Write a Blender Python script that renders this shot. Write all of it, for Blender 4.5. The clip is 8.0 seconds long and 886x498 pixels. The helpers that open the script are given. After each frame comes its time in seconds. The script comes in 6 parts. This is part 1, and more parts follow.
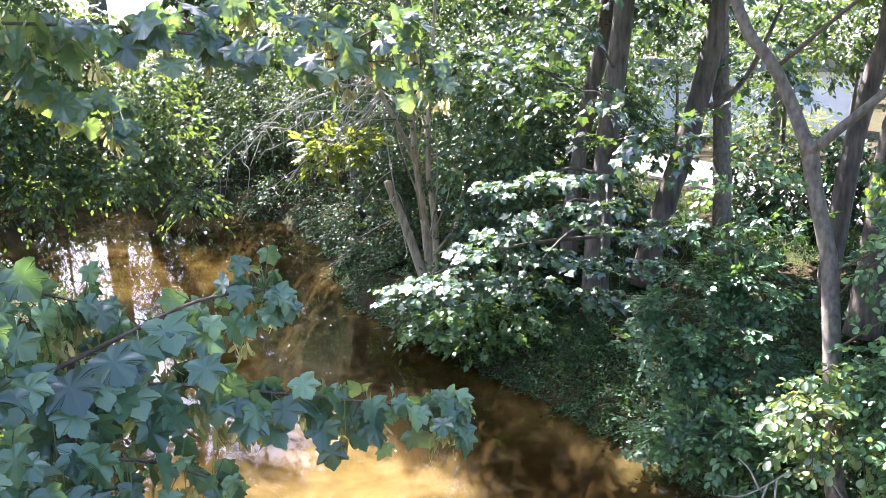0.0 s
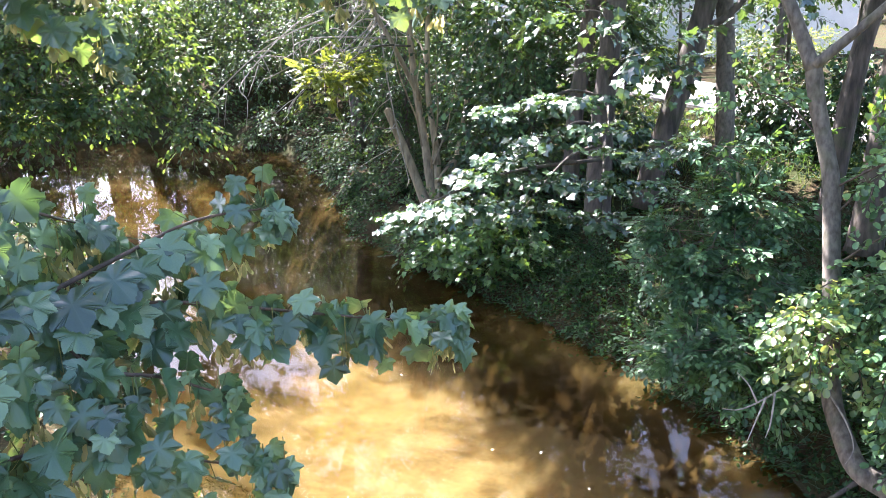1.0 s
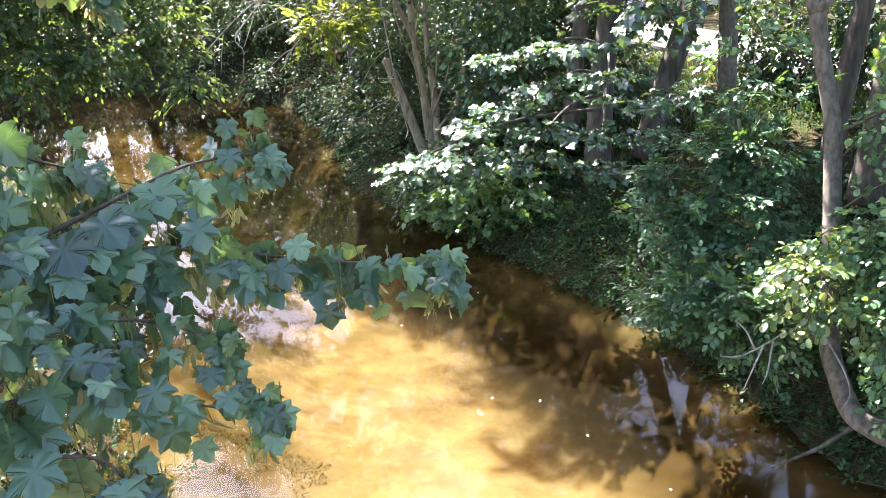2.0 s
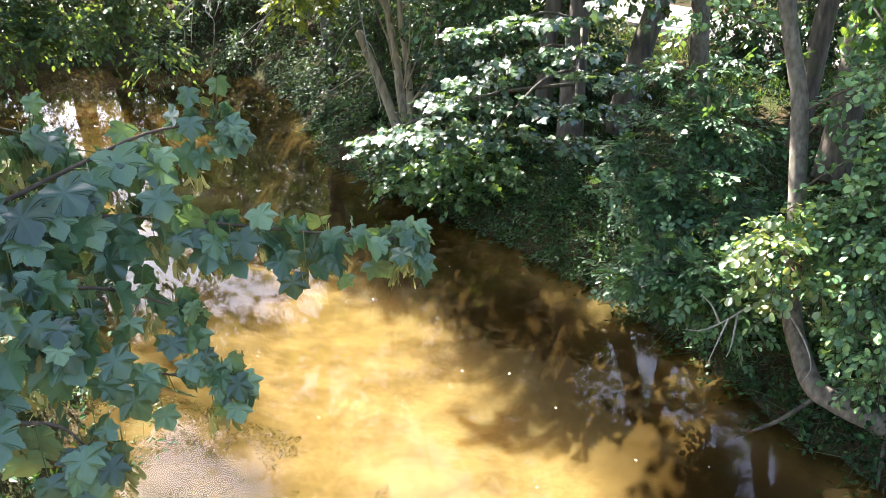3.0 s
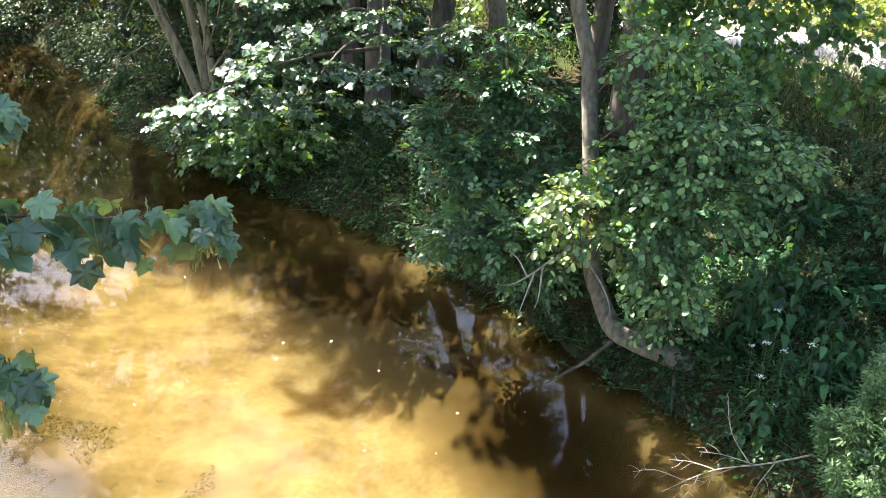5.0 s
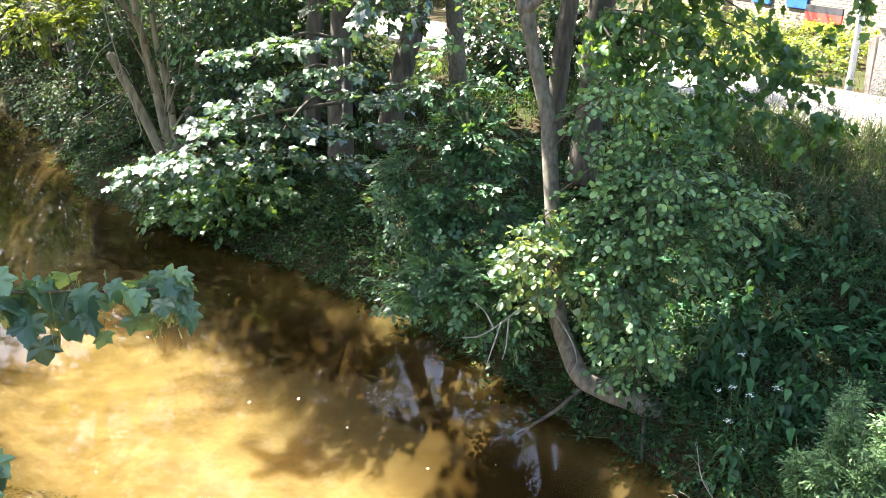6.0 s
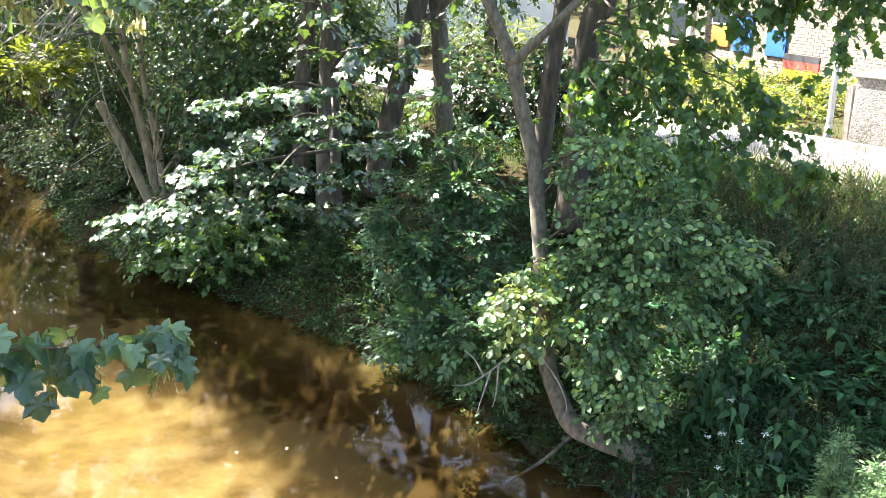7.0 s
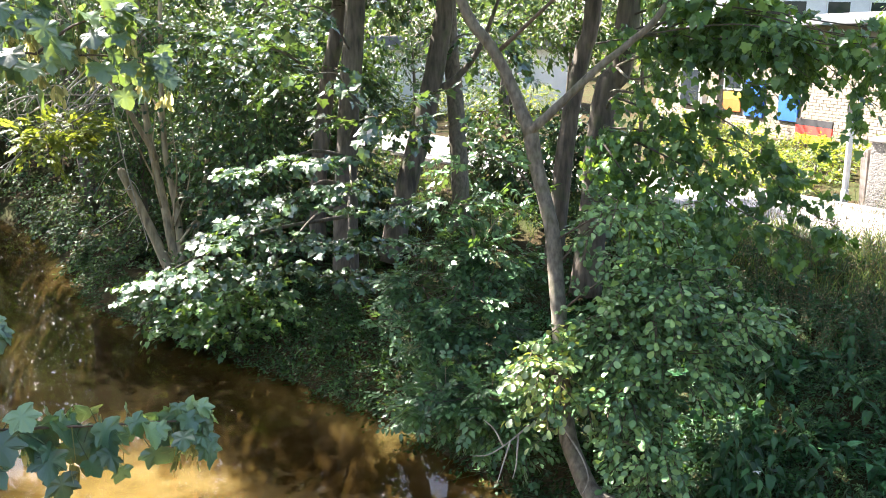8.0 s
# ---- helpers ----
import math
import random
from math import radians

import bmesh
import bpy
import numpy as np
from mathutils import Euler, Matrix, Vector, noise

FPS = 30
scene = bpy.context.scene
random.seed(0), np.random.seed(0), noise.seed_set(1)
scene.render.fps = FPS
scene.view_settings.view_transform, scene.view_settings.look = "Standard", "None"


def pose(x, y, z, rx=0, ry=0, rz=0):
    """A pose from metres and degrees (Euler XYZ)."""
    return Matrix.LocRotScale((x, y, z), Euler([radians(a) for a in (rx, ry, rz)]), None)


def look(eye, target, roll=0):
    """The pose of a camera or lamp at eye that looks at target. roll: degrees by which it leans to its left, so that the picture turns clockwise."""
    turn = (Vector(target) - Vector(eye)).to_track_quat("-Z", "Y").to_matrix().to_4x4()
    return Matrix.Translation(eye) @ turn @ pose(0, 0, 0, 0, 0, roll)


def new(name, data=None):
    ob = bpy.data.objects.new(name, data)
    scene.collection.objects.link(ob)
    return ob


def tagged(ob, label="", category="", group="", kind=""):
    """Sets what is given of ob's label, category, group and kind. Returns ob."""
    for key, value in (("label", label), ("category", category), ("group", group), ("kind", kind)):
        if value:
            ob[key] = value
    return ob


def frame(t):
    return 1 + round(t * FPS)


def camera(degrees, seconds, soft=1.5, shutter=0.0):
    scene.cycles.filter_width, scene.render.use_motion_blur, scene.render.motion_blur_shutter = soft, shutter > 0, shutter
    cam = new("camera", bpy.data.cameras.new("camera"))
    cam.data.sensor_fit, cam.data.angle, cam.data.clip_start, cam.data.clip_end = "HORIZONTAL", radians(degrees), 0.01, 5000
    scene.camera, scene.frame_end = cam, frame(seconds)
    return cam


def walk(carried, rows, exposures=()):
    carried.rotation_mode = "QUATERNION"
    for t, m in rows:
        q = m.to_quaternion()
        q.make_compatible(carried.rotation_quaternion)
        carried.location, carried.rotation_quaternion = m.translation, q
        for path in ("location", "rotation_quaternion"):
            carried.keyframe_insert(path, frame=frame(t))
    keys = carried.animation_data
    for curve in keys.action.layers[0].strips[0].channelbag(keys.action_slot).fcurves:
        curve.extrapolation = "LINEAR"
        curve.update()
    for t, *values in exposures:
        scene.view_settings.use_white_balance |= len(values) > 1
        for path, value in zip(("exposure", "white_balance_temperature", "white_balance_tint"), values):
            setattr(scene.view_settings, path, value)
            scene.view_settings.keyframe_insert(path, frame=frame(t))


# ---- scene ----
cam = camera(56.3, 8.0, 0.5)
PATH = [
    (0, (0.12, -0.174, 4.204), (0.082, 1.779, 3.776), -0.2),
    (0.5, (0.131, -0.168, 4.18), (0.09, 1.764, 3.665), -0.8),
    (1, (0.145, -0.197, 4.163), (0.096, 1.712, 3.572), -1.5),
    (1.5, (0.154, -0.192, 4.144), (0.099, 1.696, 3.487), -1.9),
    (2.8, (0.185, -0.183, 4.122), (0.153, 1.674, 3.381), -1.4),
    (3, (0.195, -0.204, 4.121), (0.202, 1.648, 3.366), -0.9),
    (3.5, (0.219, -0.211, 4.113), (0.388, 1.617, 3.319), 0.6),
    (4, (0.232, -0.215, 4.11), (0.529, 1.583, 3.285), 1.1),
    (4.5, (0.241, -0.211, 4.125), (0.615, 1.562, 3.277), 1.0),
    (5.8, (0.236, -0.244, 4.2), (0.74, 1.537, 3.441), 0.5),
    (6, (0.257, -0.218, 4.207), (0.776, 1.571, 3.477), 0.3),
    (6.5, (0.237, -0.243, 4.233), (0.794, 1.556, 3.559), 0.5),
    (7, (0.22, -0.235, 4.251), (0.782, 1.579, 3.621), 0.4),
    (7.5, (0.214, -0.232, 4.269), (0.77, 1.603, 3.702), 0.3),
    (8, (0.189, -0.209, 4.29), (0.73, 1.654, 3.805), 0.0),
]
walk(cam, [(t, look(eye, target, roll)) for t, eye, target, roll in PATH], ((0.0, 3.60, 5700, 26), (1.6, 3.58, 5900, 23), (2.9, 3.42, 6250, 16), (3.4, 3.32, 6350, 10), (4.6, 3.30, 6350, 10), (6.4, 3.50, 6300, 12), (8.0, 3.34, 6400, 14)))


# ---- world, sun, exposure ----
SUN_SIDE, SUN_UP = radians(-32), radians(48)
sun_way = Vector((math.sin(SUN_SIDE) * math.cos(SUN_UP), math.cos(SUN_SIDE) * math.cos(SUN_UP), math.sin(SUN_UP)))
sky_world = bpy.data.worlds.new("sky")
scene.world = sky_world
sky_world.use_nodes = True
sky_nodes, sky_links = sky_world.node_tree.nodes, sky_world.node_tree.links
sky_tex = sky_nodes.new("ShaderNodeTexSky")
sky_tex.sky_type, sky_tex.sun_disc = "NISHITA", False
sky_tex.dust_density = 3.0
sky_tex.sun_elevation, sky_tex.sun_rotation = SUN_UP, SUN_SIDE % (2 * math.pi)
sky_links.new(sky_tex.outputs[0], sky_nodes["Background"].inputs[0])
sky_nodes["Background"].inputs[1].default_value = 0.064
sun = new("sun", bpy.data.lights.new("sun", "SUN"))
sun.data.energy, sun.data.angle, sun.data.color = 5.0, radians(0.53), (1.0, 0.93, 0.82)
sun.matrix_world = look(sun_way * 60, (0, 0, 0))

RNG = np.random.default_rng(11)


# ---- materials ----
def material(name):
    m = bpy.data.materials.new(name)
    m.use_nodes = True
    t = m.node_tree
    return m, t.nodes, t.links, t.nodes["Principled BSDF"], t.nodes["Material Output"]


def ramp(nodes, links, fac, stops):
    r = nodes.new("ShaderNodeValToRGB")
    e = r.color_ramp.elements
    while len(e) < len(stops):
        e.new(0.5)
    for k, (p, c) in enumerate(stops):
        e[k].position, e[k].color = p, (*c, 1)
    links.new(fac, r.inputs[0])
    return r.outputs[0]


def noise_tex(nodes, links, scale, detail=4.0, stretch=(1, 1, 1), coords="Object", rough=0.55):
    tc, mp, nt = nodes.new("ShaderNodeTexCoord"), nodes.new("ShaderNodeMapping"), nodes.new("ShaderNodeTexNoise")
    mp.inputs["Scale"].default_value = stretch
    nt.inputs["Scale"].default_value, nt.inputs["Detail"].default_value, nt.inputs["Roughness"].default_value = scale, detail, rough
    links.new(tc.outputs[coords], mp.inputs[0])
    links.new(mp.outputs[0], nt.inputs["Vector"])
    return nt.outputs["Fac"]


def bump(nodes, links, height, strength, distance, bsdf):
    b = nodes.new("ShaderNodeBump")
    b.inputs["Strength"].default_value, b.inputs["Distance"].default_value = strength, distance
    links.new(height, b.inputs["Height"])
    links.new(b.outputs[0], bsdf.inputs["Normal"])


def mixed(nodes, links, fac, a, b, kind="MIX"):
    n = nodes.new("ShaderNodeMix")
    n.data_type, n.blend_type = "RGBA", kind
    for socket, value in ((n.inputs[0], fac), (n.inputs[6], a), (n.inputs[7], b)):
        if isinstance(value, (int, float)):
            socket.default_value = value
        elif isinstance(value, tuple):
            socket.default_value = (*value, 1)
        else:
            links.new(value, socket)
    return n.outputs[2]


def leaf_material(name, dark, mid, light, through_colour, share=0.4, rough=0.42, single=False, gloss=0.75, ribs=False, tone=0.87, blue=0.86):
    """Leaves that vary one by one, shine on top and let light through."""
    m, nodes, links, bsdf, out = material(name)
    if single:
        rnd = nodes.new("ShaderNodeObjectInfo").outputs["Random"]
    else:
        rnd = nodes.new("ShaderNodeNewGeometry").outputs["Random Per Island"]
    tint = (tone, tone * 1.03, tone * blue)
    base = ramp(nodes, links, rnd, [(p, tuple(k * x for k, x in zip(tint, c))) for p, c in ((0.0, [0.45 * x for x in dark]), (0.35, dark), (0.68, mid), (0.97, [1.3 * x for x in light]))])
    blotch = noise_tex(nodes, links, 23.0, 3.0)
    col = mixed(nodes, links, 0.35, base, ramp(nodes, links, blotch, ((0.3, (0.55, 0.6, 0.5)), (0.7, (1.25, 1.2, 1.1)))), "MULTIPLY")
    links.new(col, bsdf.inputs["Base Color"])
    bsdf.inputs["Roughness"].default_value = rough
    bsdf.inputs["Specular IOR Level"].default_value = min(gloss, 1.0) if gloss >= 1.0 else 0.55 * gloss
    if gloss >= 1.0:
        bsdf.inputs["Coat Weight"].default_value, bsdf.inputs["Coat Roughness"].default_value = (0.7 if gloss > 1.1 else 0.25), (0.16 if gloss > 1.1 else 0.22)
    if ribs:
        tc, sep, ang, fold, line = (nodes.new("ShaderNode" + n) for n in ("TexCoord", "SeparateXYZ", "Math", "Math", "MapRange"))
        links.new(tc.outputs["Object"], sep.inputs[0])
        ang.operation, fold.operation = "ARCTAN2", "PINGPONG"
        links.new(sep.outputs["X"], ang.inputs[0])
        links.new(sep.outputs["Y"], ang.inputs[1])
        links.new(ang.outputs[0], fold.inputs[0])
        fold.inputs[1].default_value = 0.36
        links.new(fold.outputs[0], line.inputs[0])
        line.inputs[1].default_value, line.inputs[2].default_value, line.inputs[3].default_value, line.inputs[4].default_value = 0.0, 0.05, 1.0, 0.0
        pale = nodes.new("ShaderNodeMath")
        pale.operation = "MULTIPLY"
        links.new(line.outputs[0], pale.inputs[0])
        pale.inputs[1].default_value = 0.12
        links.new(mixed(nodes, links, pale.outputs[0], col, (0.14, 0.20, 0.11)), bsdf.inputs["Base Color"])
        crumple = nodes.new("ShaderNodeMath")
        crumple.operation = "MULTIPLY_ADD"
        links.new(noise_tex(nodes, links, 5.0, 4.0), crumple.inputs[0])
        crumple.inputs[1].default_value = 2.2
        links.new(line.outputs[0], crumple.inputs[2])
        bump(nodes, links, crumple.outputs[0], 0.12, 0.006, bsdf)
    else:
        veins = noise_tex(nodes, links, 60.0, 2.0)
        bump(nodes, links, veins, 0.3, 0.006, bsdf)
    tr = nodes.new("ShaderNodeBsdfTranslucent")
    tcol = mixed(nodes, links, 0.6, through_colour, ramp(nodes, links, rnd, ((0.0, (0.55, 0.7, 0.5)), (1.0, (1.4, 1.15, 0.9)))), "MULTIPLY")
    links.new(tcol, tr.inputs["Color"])
    mix = nodes.new("ShaderNodeMixShader")
    mix.inputs[0].default_value = 0.75 * share
    links.new(bsdf.outputs[0], mix.inputs[1])
    links.new(tr.outputs[0], mix.inputs[2])
    links.new(mix.outputs[0], out.inputs[0])
    return m


def bark_material(name, dark, light, scale=9.0, stretch=(1, 1, 0.22), strength=0.7, moss=0.0):
    m, nodes, links, bsdf, out = material(name)
    grain = noise_tex(nodes, links, scale * 2.2, 6.0, stretch)
    patch = noise_tex(nodes, links, scale * 0.35, 3.0)
    col = ramp(nodes, links, grain, ((0.32, dark), (0.66, light)))
    col = mixed(nodes, links, 0.5, col, ramp(nodes, links, patch, ((0.35, (0.6, 0.6, 0.58)), (0.7, (1.25, 1.2, 1.15)))), "MULTIPLY")
    if moss:
        spots = noise_tex(nodes, links, scale * 0.6, 5.0)
        col = mixed(nodes, links, ramp(nodes, links, spots, ((0.52, (0, 0, 0)), (0.62, (moss, moss, moss)))), col, (0.07, 0.10, 0.03))
    links.new(col, bsdf.inputs["Base Color"])
    bsdf.inputs["Roughness"].default_value = 0.85
    bump(nodes, links, grain, strength, 0.02, bsdf)
    return m


def plain_material(name, dark, light, scale=6.0, rough=0.8, strength=0.3, distance=0.01, metal=0.0):
    m, nodes, links, bsdf, out = material(name)
    big, fine = noise_tex(nodes, links, scale, 4.0), noise_tex(nodes, links, scale * 12, 3.0)
    col = ramp(nodes, links, big, ((0.3, dark), (0.72, light)))
    col = mixed(nodes, links, 0.35, col, ramp(nodes, links, fine, ((0.3, (0.75, 0.75, 0.75)), (0.7, (1.2, 1.2, 1.2)))), "MULTIPLY")
    links.new(col, bsdf.inputs["Base Color"])
    bsdf.inputs["Roughness"].default_value, bsdf.inputs["Metallic"].default_value = rough, metal
    bump(nodes, links, fine, strength, distance, bsdf)
    return m


def ground_material():
    """Leaf litter and soil above the water, sand and silt under it."""
    m, nodes, links, bsdf, out = material("soil_and_sand")
    litter, fine = noise_tex(nodes, links, 1.6, 6.0), noise_tex(nodes, links, 34.0, 4.0)
    soil = ramp(nodes, links, fine, ((0.3, (0.016, 0.012, 0.007)), (0.55, (0.045, 0.033, 0.017)), (0.8, (0.11, 0.085, 0.045))))
    soil = mixed(nodes, links, ramp(nodes, links, litter, ((0.45, (0, 0, 0)), (0.65, (0.7, 0.7, 0.7)))), soil, (0.035, 0.05, 0.016))
    waves = noise_tex(nodes, links, 2.2, 5.0, (1, 1, 1))
    grit = noise_tex(nodes, links, 19.0, 5.0)
    sand = ramp(nodes, links, waves, ((0.28, (0.088, 0.072, 0.044)), (0.72, (0.176, 0.147, 0.094))))
    sand = mixed(nodes, links, 0.45, sand, ramp(nodes, links, grit, ((0.3, (0.72, 0.70, 0.66)), (0.6, (1.08, 1.05, 1.0)))), "MULTIPLY")
    geo, sep, mr = nodes.new("ShaderNodeNewGeometry"), nodes.new("ShaderNodeSeparateXYZ"), nodes.new("ShaderNodeMapRange")
    links.new(geo.outputs["Position"], sep.inputs[0])
    links.new(sep.outputs["Z"], mr.inputs[0])
    mr.inputs[1].default_value, mr.inputs[2].default_value = -0.10, 0.05
    # sand darkens with depth: water tint, plus the right bank's shade put in
    depth_shade = nodes.new("ShaderNodeMapRange")
    links.new(sep.outputs["Z"], depth_shade.inputs[0])
    depth_shade.inputs[1].default_value, depth_shade.inputs[2].default_value = -0.92, -1.12
    sand = mixed(nodes, links, 1.0, sand, ramp(nodes, links, depth_shade.outputs[0], ((0.0, (1, 1, 1)), (0.5, (0.40, 0.295, 0.16)), (1.0, (0.20, 0.142, 0.065)))), "MULTIPLY")
    # steep slopes go near black: dark mud, with the bank's shade put in
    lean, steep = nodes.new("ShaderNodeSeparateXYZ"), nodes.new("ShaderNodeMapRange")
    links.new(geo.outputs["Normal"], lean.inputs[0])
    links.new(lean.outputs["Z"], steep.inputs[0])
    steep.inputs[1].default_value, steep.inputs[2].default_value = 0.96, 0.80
    # brown algae on the sand along the near bank
    beside = nodes.new("ShaderNodeMapRange")
    links.new(sep.outputs["X"], beside.inputs[0])
    beside.inputs[1].default_value, beside.inputs[2].default_value = -0.2, -2.2
    algae = ramp(nodes, links, noise_tex(nodes, links, 1.5, 5.0), ((0.40, (0, 0, 0)), (0.56, (0.8, 0.8, 0.8))))
    sand = mixed(nodes, links, mixed(nodes, links, 1.0, algae, beside.outputs[0], "MULTIPLY"), sand, (0.052, 0.040, 0.012))
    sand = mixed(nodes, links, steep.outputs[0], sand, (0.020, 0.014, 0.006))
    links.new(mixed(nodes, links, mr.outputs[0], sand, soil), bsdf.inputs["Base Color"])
    bsdf.inputs["Roughness"].default_value, bsdf.inputs["Specular IOR Level"].default_value = 0.95, 0.05
    # clouded water over the sand spreads the light sideways, red the farthest
    under, dry = nodes.new("ShaderNodeMath"), nodes.new("ShaderNodeMath")
    under.operation, dry.operation = "SUBTRACT", "MULTIPLY"
    under.inputs[0].default_value = 1.0
    links.new(mr.outputs[0], under.inputs[1])
    flat_bed, spread = nodes.new("ShaderNodeMath"), nodes.new("ShaderNodeMath")
    flat_bed.operation, spread.operation = "SUBTRACT", "MULTIPLY"
    flat_bed.inputs[0].default_value = 1.0
    links.new(steep.outputs[0], flat_bed.inputs[1])
    links.new(under.outputs[0], spread.inputs[0])
    links.new(flat_bed.outputs[0], spread.inputs[1])
    links.new(spread.outputs[0], bsdf.inputs["Subsurface Weight"])
    bsdf.subsurface_method = "BURLEY"
    bsdf.inputs["Subsurface Radius"].default_value = (0.85, 0.60, 0.32)
    bsdf.inputs["Subsurface Scale"].default_value = 1.0
    links.new(fine, dry.inputs[0])
    links.new(mr.outputs[0], dry.inputs[1])
    bump(nodes, links, dry.outputs[0], 0.6, 0.03, bsdf)
    return m


def water_material():
    """Slightly murky brown water: a mirror by Fresnel over a tinted clear layer with silt in it."""
    m, nodes, links, bsdf, out = material("stream_water")
    nodes.remove(bsdf)
    ripple = noise_tex(nodes, links, 2.3, 3.0, (1.0, 0.55, 1.0))
    fine = noise_tex(nodes, links, 16.0, 3.0, (1.0, 0.6, 1.0))
    add = nodes.new("ShaderNodeMath")
    add.operation = "MULTIPLY_ADD"
    links.new(fine, add.inputs[0])
    add.inputs[1].default_value = 0.15
    links.new(ripple, add.inputs[2])
    b = nodes.new("ShaderNodeBump")
    b.inputs["Strength"].default_value, b.inputs["Distance"].default_value = 0.016, 0.06
    links.new(add.outputs[0], b.inputs["Height"])
    clear, silt, body = nodes.new("ShaderNodeBsdfTransparent"), nodes.new("ShaderNodeBsdfDiffuse"), nodes.new("ShaderNodeMixShader")
    clear.inputs[0].default_value = (0.87, 0.795, 0.565, 1)
    cloud = noise_tex(nodes, links, 0.9, 4.0)
    links.new(ramp(nodes, links, cloud, ((0.3, (0.11, 0.085, 0.045)), (0.7, (0.175, 0.14, 0.07)))), silt.inputs[0])
    body.inputs[0].default_value = 0.03
    links.new(clear.outputs[0], body.inputs[1])
    links.new(silt.outputs[0], body.inputs[2])
    gloss, fres, mix = nodes.new("ShaderNodeBsdfGlossy"), nodes.new("ShaderNodeFresnel"), nodes.new("ShaderNodeMixShader")
    gloss.inputs["Roughness"].default_value = 0.004
    fres.inputs["IOR"].default_value = 1.34
    links.new(b.outputs[0], gloss.inputs["Normal"])
    links.new(b.outputs[0], fres.inputs["Normal"])
    links.new(fres.outputs[0], mix.inputs[0])
    links.new(body.outputs[0], mix.inputs[1])
    links.new(gloss.outputs[0], mix.inputs[2])
    links.new(mix.outputs[0], out.inputs[0])
    return m


M_GROUND, M_WATER = ground_material(), water_material()
M_MAPLE_NEAR = leaf_material("sycamore_leaf_near", (0.038, 0.090, 0.057), (0.060, 0.126, 0.077), (0.112, 0.178, 0.098), (0.18, 0.30, 0.07), 0.30, 0.38, True, 1.0, True, tone=1.28, blue=0.88)
M_MAPLE_REST = leaf_material("sycamore_leaf_joined", (0.038, 0.090, 0.057), (0.060, 0.126, 0.077), (0.112, 0.178, 0.098), (0.18, 0.30, 0.07), 0.30, 0.38, False, 1.0, False, tone=1.28, blue=0.88)
# lit copy of the near leaf: backlight put into a yellower colour
M_MAPLE_HIGH = leaf_material("sycamore_leaf_backlit", (0.040, 0.095, 0.050), (0.062, 0.135, 0.070), (0.120, 0.185, 0.085), (0.24, 0.36, 0.07), 0.31, 0.38, False, 1.0)
M_MAPLE = leaf_material("sycamore_leaf", (0.045, 0.095, 0.065), (0.070, 0.130, 0.085), (0.120, 0.185, 0.105), (0.16, 0.27, 0.045), 0.24, 0.24, False, 1.2, tone=0.85)
M_MAPLE_ONE = leaf_material("sycamore_leaf_single", (0.060, 0.108, 0.076), (0.092, 0.145, 0.100), (0.150, 0.200, 0.125), (0.17, 0.28, 0.05), 0.20, 0.22, True, 1.2, tone=0.95)
M_ALDER = leaf_material("alder_leaf", (0.080, 0.165, 0.085), (0.130, 0.245, 0.120), (0.210, 0.325, 0.140), (0.26, 0.38, 0.07), 0.26, 0.34, False, 0.9, tone=0.94, blue=0.88)
# lighter, yellower copy of alder_leaf with sunlight put into its colour
M_ALDER_SUNLIT = leaf_material("alder_leaf_sunlit", (0.12, 0.19, 0.085), (0.20, 0.27, 0.12), (0.34, 0.38, 0.12), (0.42, 0.48, 0.07), 0.36, 0.30, True, 1.0)
M_ELDER = leaf_material("elder_leaf", (0.048, 0.115, 0.060), (0.072, 0.160, 0.080), (0.112, 0.215, 0.100), (0.17, 0.30, 0.046), 0.26, 0.38, False, 0.8, tone=0.74, blue=0.9)
M_ELDER_ONE = leaf_material("elder_leaf_single", (0.054, 0.125, 0.066), (0.080, 0.170, 0.085), (0.125, 0.225, 0.108), (0.17, 0.30, 0.046), 0.26, 0.36, True, 0.8, tone=0.80, blue=0.9)
M_MAPLE_BACK = leaf_material("path_sycamore_leaf", (0.045, 0.105, 0.060), (0.070, 0.150, 0.078), (0.130, 0.220, 0.095), (0.26, 0.42, 0.045), 0.44, 0.34, False, 0.8, tone=1.0)
M_NETTLE = leaf_material("nettle_leaf", (0.024, 0.088, 0.044), (0.038, 0.125, 0.058), (0.060, 0.170, 0.074), (0.11, 0.25, 0.04), 0.24, 0.46, False, 0.5, tone=0.86)
M_NETTLE_ONE = leaf_material("nettle_leaf_single", (0.022, 0.070, 0.036), (0.034, 0.098, 0.048), (0.052, 0.130, 0.058), (0.11, 0.25, 0.04), 0.24, 0.42, True, tone=0.98)
M_BRAMBLE = leaf_material("bramble_leaf", (0.015, 0.052, 0.024), (0.031, 0.094, 0.038), (0.062, 0.148, 0.054), (0.11, 0.22, 0.03), 0.26, 0.5, False, 0.5, tone=0.66)
M_SMALL = leaf_material("small_tree_leaf", (0.040, 0.088, 0.047), (0.068, 0.135, 0.062), (0.140, 0.210, 0.080), (0.22, 0.33, 0.046), 0.30, 0.40, tone=0.85)
M_BANK = leaf_material("bank_tree_leaf", (0.026, 0.062, 0.030), (0.048, 0.104, 0.044), (0.100, 0.170, 0.058), (0.15, 0.24, 0.035), 0.26, 0.5, False, 0.6, tone=1.00)
M_HEDGE = leaf_material("hedge_leaf", (0.05, 0.085, 0.018), (0.10, 0.145, 0.026), (0.19, 0.22, 0.045), (0.38, 0.46, 0.04), 0.5, 0.5)
M_GRASS = leaf_material("grass_blade", (0.081, 0.135, 0.041), (0.135, 0.203, 0.061), (0.297, 0.297, 0.121), (0.276, 0.368, 0.069), 0.35, 0.55, tone=1.05)
